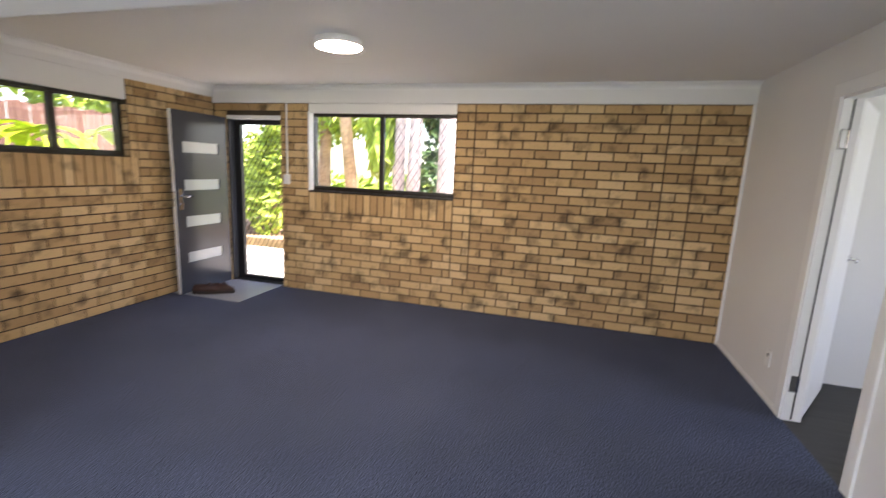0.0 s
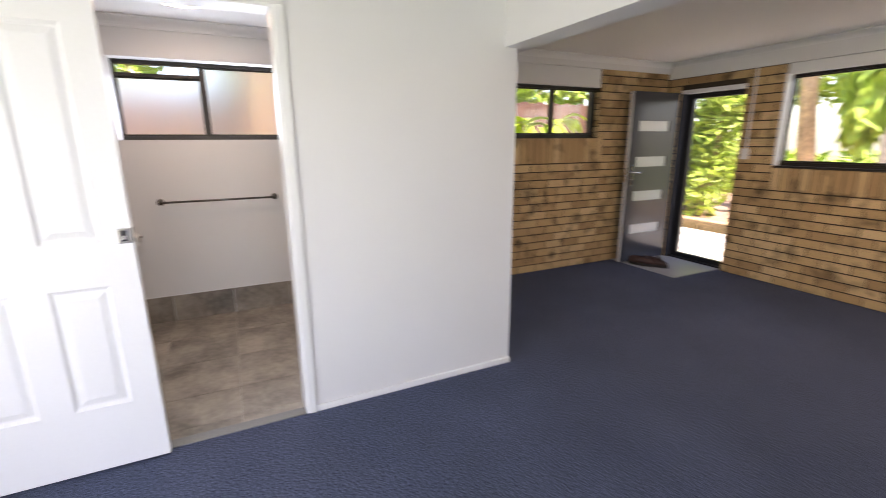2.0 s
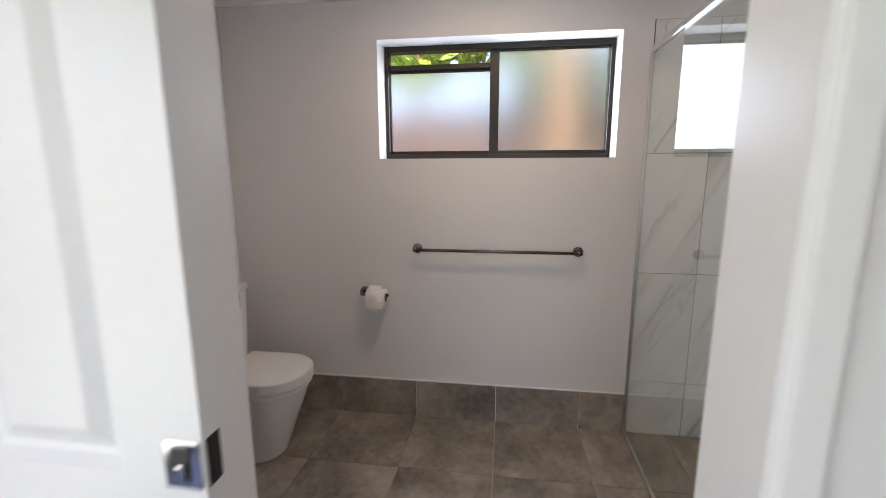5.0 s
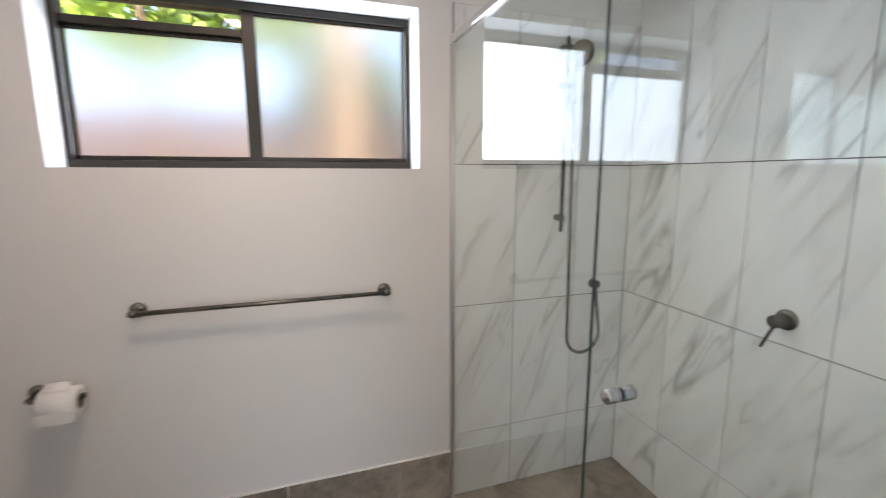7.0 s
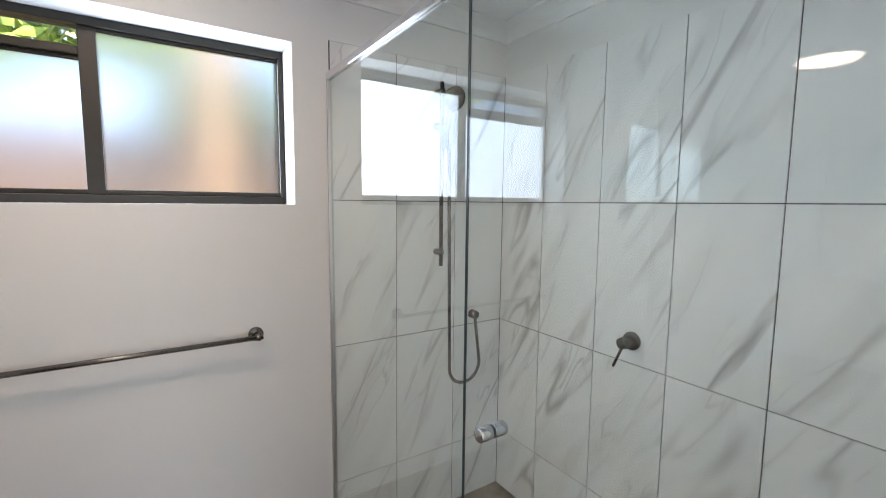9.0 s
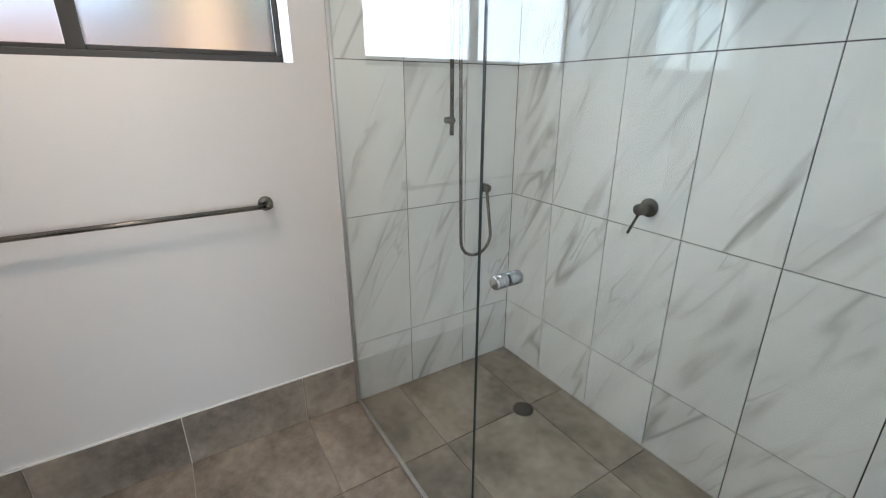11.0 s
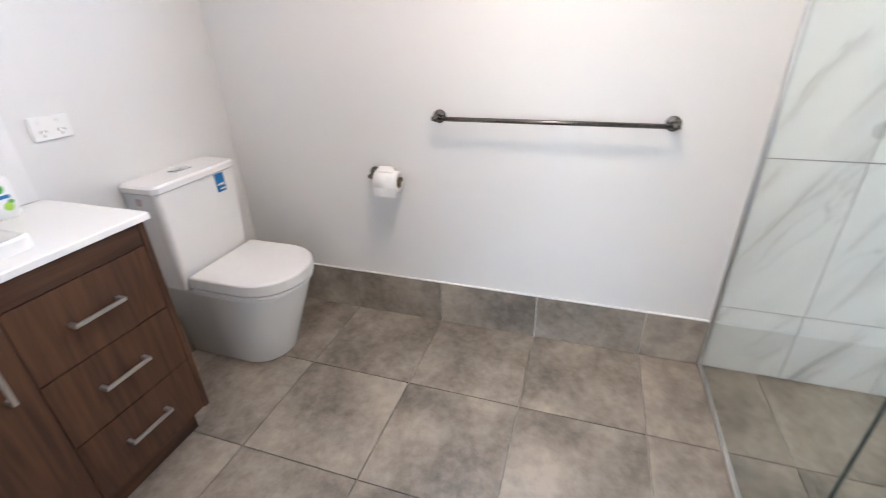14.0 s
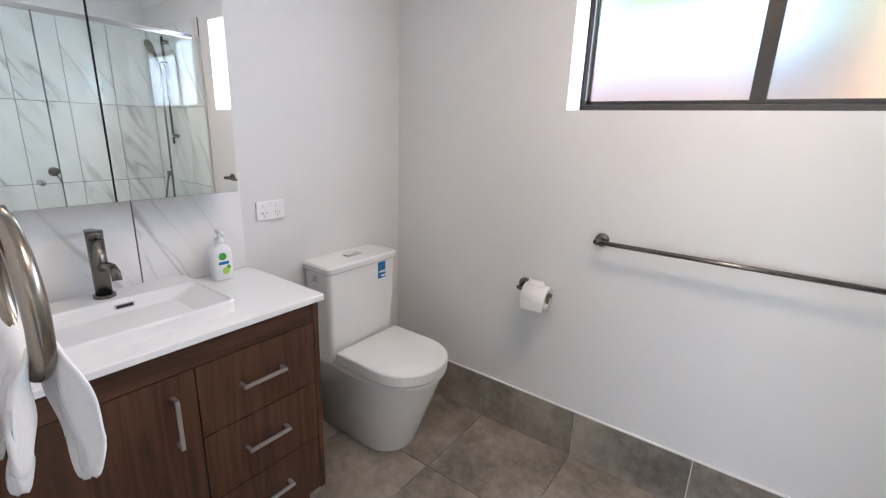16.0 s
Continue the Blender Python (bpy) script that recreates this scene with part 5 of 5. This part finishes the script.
# ---- tiles ----
tile_mesh = {}


def slab_piece(name, mat, a, b, parent, bev=0.0):
    """A piece as its own object on a shared unit block."""
    key = (name, mat.name)
    if key not in tile_mesh:
        bm = box((-0.5, -0.5, -0.5), (0.5, 0.5, 0.5))
        me = bpy.data.meshes.new(name)
        bm.to_mesh(me)
        bm.free()
        me.materials.append(mat)
        tile_mesh[key] = me
    o = new(name, tile_mesh[key])
    o.parent = parent
    lo = [min(p, q) for p, q in zip(a, b)]
    hi = [max(p, q) for p, q in zip(a, b)]
    o.location = [(p + q) / 2 for p, q in zip(lo, hi)]
    o.scale = [q - p for p, q in zip(lo, hi)]
    return o


def cuts(lo, hi, marks):
    return [lo] + [m for m in marks if lo + 0.01 < m < hi - 0.01] + [hi]


bath_floor = bpy.data.objects["floor_bathroom"]
J = 0.0019
xs = cuts(BW, PART_IN, [-5.695 + 0.4515 * k for k in range(0, 5)])
ys = cuts(SOUTH, TILE_N, [-2.198 + 0.4515 * k for k in range(0, 8)])
for xa, xb in zip(xs, xs[1:]):
    for ya, yb in zip(ys, ys[1:]):
        slab_piece("floor_tile", M_STONE, (xa + J, ya + J, -0.008), (xb - J, yb - J, 0.0), bath_floor)
for ya, yb in zip(ys, ys[1:]):
    ya, yb = max(ya, DOOR_B[0] + 0.014), min(yb, DOOR_B[1] - 0.014)
    if yb - ya > 0.02:
        slab_piece("floor_tile", M_STONE, (PART_IN, ya + J, -0.008), (-4.392, yb - J, -0.0005), bath_floor)
skirt = tagged(new("baseboard_tiles"), "grey stone-look tile skirting along the bathroom wall", "skirting", "", "structure")
ys2 = [y for y in ys if y < SY - 0.02] + [SY - 0.011]
for ya, yb in zip(ys2, ys2[1:]):
    slab_piece("skirting_tile", M_STONE, (BW, ya + J, 0.001), (BW + 0.008, yb - J, 0.218), skirt)
part("top_bead", box((BW, SOUTH, 0.218), (BW + 0.009, SY - 0.011, 0.224), 0.001), M_TRIM, skirt, "white sealant bead")
for xa, xb in ((BW + 0.01, VX0 - 0.004),):
    slab_piece("skirting_tile", M_STONE, (xa, SOUTH, 0.001), (xb, SOUTH + 0.008, 0.218), skirt)

zs = [0.0, 0.300, 0.8870, 1.4785, 2.078]
shower_tiles = tagged(new("wall_tiles"), "glossy white marble-look shower wall tiles with grey veins", "wall tiles", "", "structure")
part("grout_bed", box((BW, SY, 0.0), (BW + 0.005, TILE_N + 0.006, zs[-1])), M_GROUT_GREY, shower_tiles)
part("grout_bed", box((BW, TILE_N + 0.006, 0.0), (PART_IN, TILE_N + 0.012, zs[-1])), M_GROUT_GREY, shower_tiles)
ty = [SY + 0.001, 0.138, 0.440, TILE_N]
tx = [BW + 0.008] + [-5.864 + 0.3015 * k for k in range(0, 5)] + [PART_IN]
for za, zb in zip(zs, zs[1:]):
    for a, b in zip(ty, ty[1:]):
        slab_piece("wall_tile", M_MARBLE, (BW, a + J, za + J), (BW + 0.008, b - J, zb - J), shower_tiles)
    for a, b in zip(tx, tx[1:]):
        slab_piece("wall_tile", M_MARBLE, (a + J, TILE_N, za + J), (b - J, TILE_N + 0.008, zb - J), shower_tiles)
splash = tagged(new("wall_splashback"), "white marble-look tile splashback behind the basin", "wall tiles", "", "structure")
part("grout_bed", box((VX0, SOUTH, TOPZ), (PART_IN, SOUTH + 0.004, 1.20)), M_GROUT_GREY, splash)
for a, b in ((VX0, -4.955), (-4.955, -4.655), (-4.655, PART_IN)):
    slab_piece("wall_tile", M_MARBLE, (a + J, SOUTH + 0.001, TOPZ + 0.002), (b - J, SOUTH + 0.008, 1.20), splash)

# ---- bricks ----
PITCH, LEN, JOINT = 0.0852, 0.240, 0.011


def brick_unit(name, mat):
    """A brick with worn, chamfered front edges, one unit long each way; its face looks along +y."""
    bm = bmesh.new()
    c, d = 0.012, 0.035
    back = [(-0.5, -0.5, -0.5), (0.5, -0.5, -0.5), (0.5, -0.5, 0.5), (-0.5, -0.5, 0.5)]
    mid = [(x, 0.5 - 0.06, z) for x, _, z in back]
    front = [(x * (1 - 2 * c), 0.5, z * (1 - 2 * d)) for x, _, z in back]
    rings = [[bm.verts.new(p) for p in r] for r in (back, mid, front)]
    for a, b in zip(rings, rings[1:]):
        for k in range(4):
            bm.faces.new((a[k], a[(k + 1) % 4], b[(k + 1) % 4], b[k]))
    bm.faces.new(rings[-1])
    bmesh.ops.recalc_face_normals(bm, faces=bm.faces)
    me = bpy.data.meshes.new(name)
    bm.to_mesh(me)
    bm.free()
    me.materials.append(mat)
    return me


brick_me = brick_unit("brick", M_BRICK)
unit_v = [tuple(v.co) for v in brick_me.vertices]
unit_f = [tuple(p.vertices) for p in brick_me.polygons]


def lay_wall(wall, to_world, u0, u1, top, holes, breaks, soldiers, near, seed, limit=300):
    """Stretcher courses with raked joints; to_world turns (along, out, up) into the room; breaks are straight upright joints above the fifth course."""
    rnd = random.Random(seed)
    bricks = []
    for c in range(int(round(top / PITCH))):
        z0, z1 = c * PITCH + JOINT / 2, (c + 1) * PITCH - JOINT / 2
        segs = [(u0, u1)]
        if c >= 4:
            marks = [u0] + [b for b in breaks if u0 < b < u1] + [u1]
            segs = list(zip(marks, marks[1:]))
        blocked = [h for h in holes + soldiers if h[2] < z1 - 0.02 and h[3] > z0 + 0.02]
        for h in blocked:
            out = []
            for a, b in segs:
                if h[1] <= a or h[0] >= b:
                    out.append((a, b))
                else:
                    if h[0] > a:
                        out.append((a, h[0]))
                    if h[1] < b:
                        out.append((h[1], b))
            segs = out
        for a, b in segs:
            start = math.floor((a - u0) / LEN) * LEN + u0 + (LEN / 2 if c % 2 else 0) - LEN
            if c >= 4 and a in breaks:
                start = a - (LEN / 2 if c % 2 else 0)
            u = start
            while u < b:
                p, q = max(u, a), min(u + LEN, b)
                if q - p > 0.03:
                    bricks.append((p + JOINT / 2, q - JOINT / 2, z0, z1))
                u += LEN
    for h in soldiers:
        n = int(round((h[1] - h[0]) / PITCH))
        w = (h[1] - h[0]) / n
        for k in range(n):
            bricks.append((h[0] + k * w + JOINT / 2, h[0] + (k + 1) * w - JOINT / 2, h[2] + JOINT / 2, h[3] - JOINT / 2))
    bricks.sort(key=lambda b: abs((b[0] + b[1]) / 2 - near))
    verts, faces = [], []
    for k, (a, b, z0, z1) in enumerate(bricks):
        out = rnd.uniform(-0.0015, 0.0015)
        m = to_world @ Matrix.Translation(((a + b) / 2, -0.0275 + out, (z0 + z1) / 2)) @ pose(0, 0, 0, rnd.uniform(-0.5, 0.5), 0, rnd.uniform(-0.4, 0.4)) @ Matrix.Diagonal((b - a, 0.055, z1 - z0, 1))
        if k < limit:
            o = new("brick", brick_me)
            o.parent = wall
            o.matrix_world = m
        else:
            s = len(verts)
            verts += [tuple(m @ Vector(v)) for v in unit_v]
            faces += [tuple(s + i for i in f) for f in unit_f]
    if verts:
        me = bpy.data.meshes.new("brickwork")
        me.from_pydata(verts, [], faces)
        me.materials.append(M_BRICK_JOINED)
        o = new("brickwork", me)
        o.parent = wall
        o["kind"] = "stuff"


north = Matrix(((1, 0, 0, 0), (0, -1, 0, FAR), (0, 0, 1, 0), (0, 0, 0, 1)))
west = Matrix(((0, 1, 0, WEST), (1, 0, 0, 0), (0, 0, 1, 0), (0, 0, 0, 1)))
south = Matrix(((1, 0, 0, 0), (0, 1, 0, SOUTH), (0, 0, 1, 0), (0, 0, 0, 1)))
lay_wall(wall_n, north, WEST + 0.002, EAST - 0.002, BRICK_TOP, [DOOR_N, WIN_N], [-2.985, -2.79, -1.03, -0.79], [(WIN_N[0], WIN_N[1], 0.937, 1.166)], -2.0, 41)
lay_wall(wall_w, west, BLOCK_N + 0.012, FAR - 0.002, 2.19, [WIN_W], [3.10], [(WIN_W[0], WIN_W[1] + 0.08, 1.194, 1.466)], 2.6, 42)
lay_wall(wall_s, south, PART + 0.016, EAST - 0.002, CEIL, [SLIDER_S], [], [], -4.3, 43, 120)
# brick window and door reveals
for nm, wall, a, b in (("reveal_brick", wall_w, (WEST - 0.09, WIN_W[1] - 0.002), (WEST - 0.012, WIN_W[1] + 0.02)),):
    for c in range(9):
        z0 = WIN_W[2] + c * PITCH * 0.72
        if z0 + 0.05 < 2.0:
            slab_piece(nm, M_BRICK, (a[0], a[1], z0 + 0.004), (b[0], a[1] + 0.012, z0 + PITCH * 0.72 - 0.004), wall)
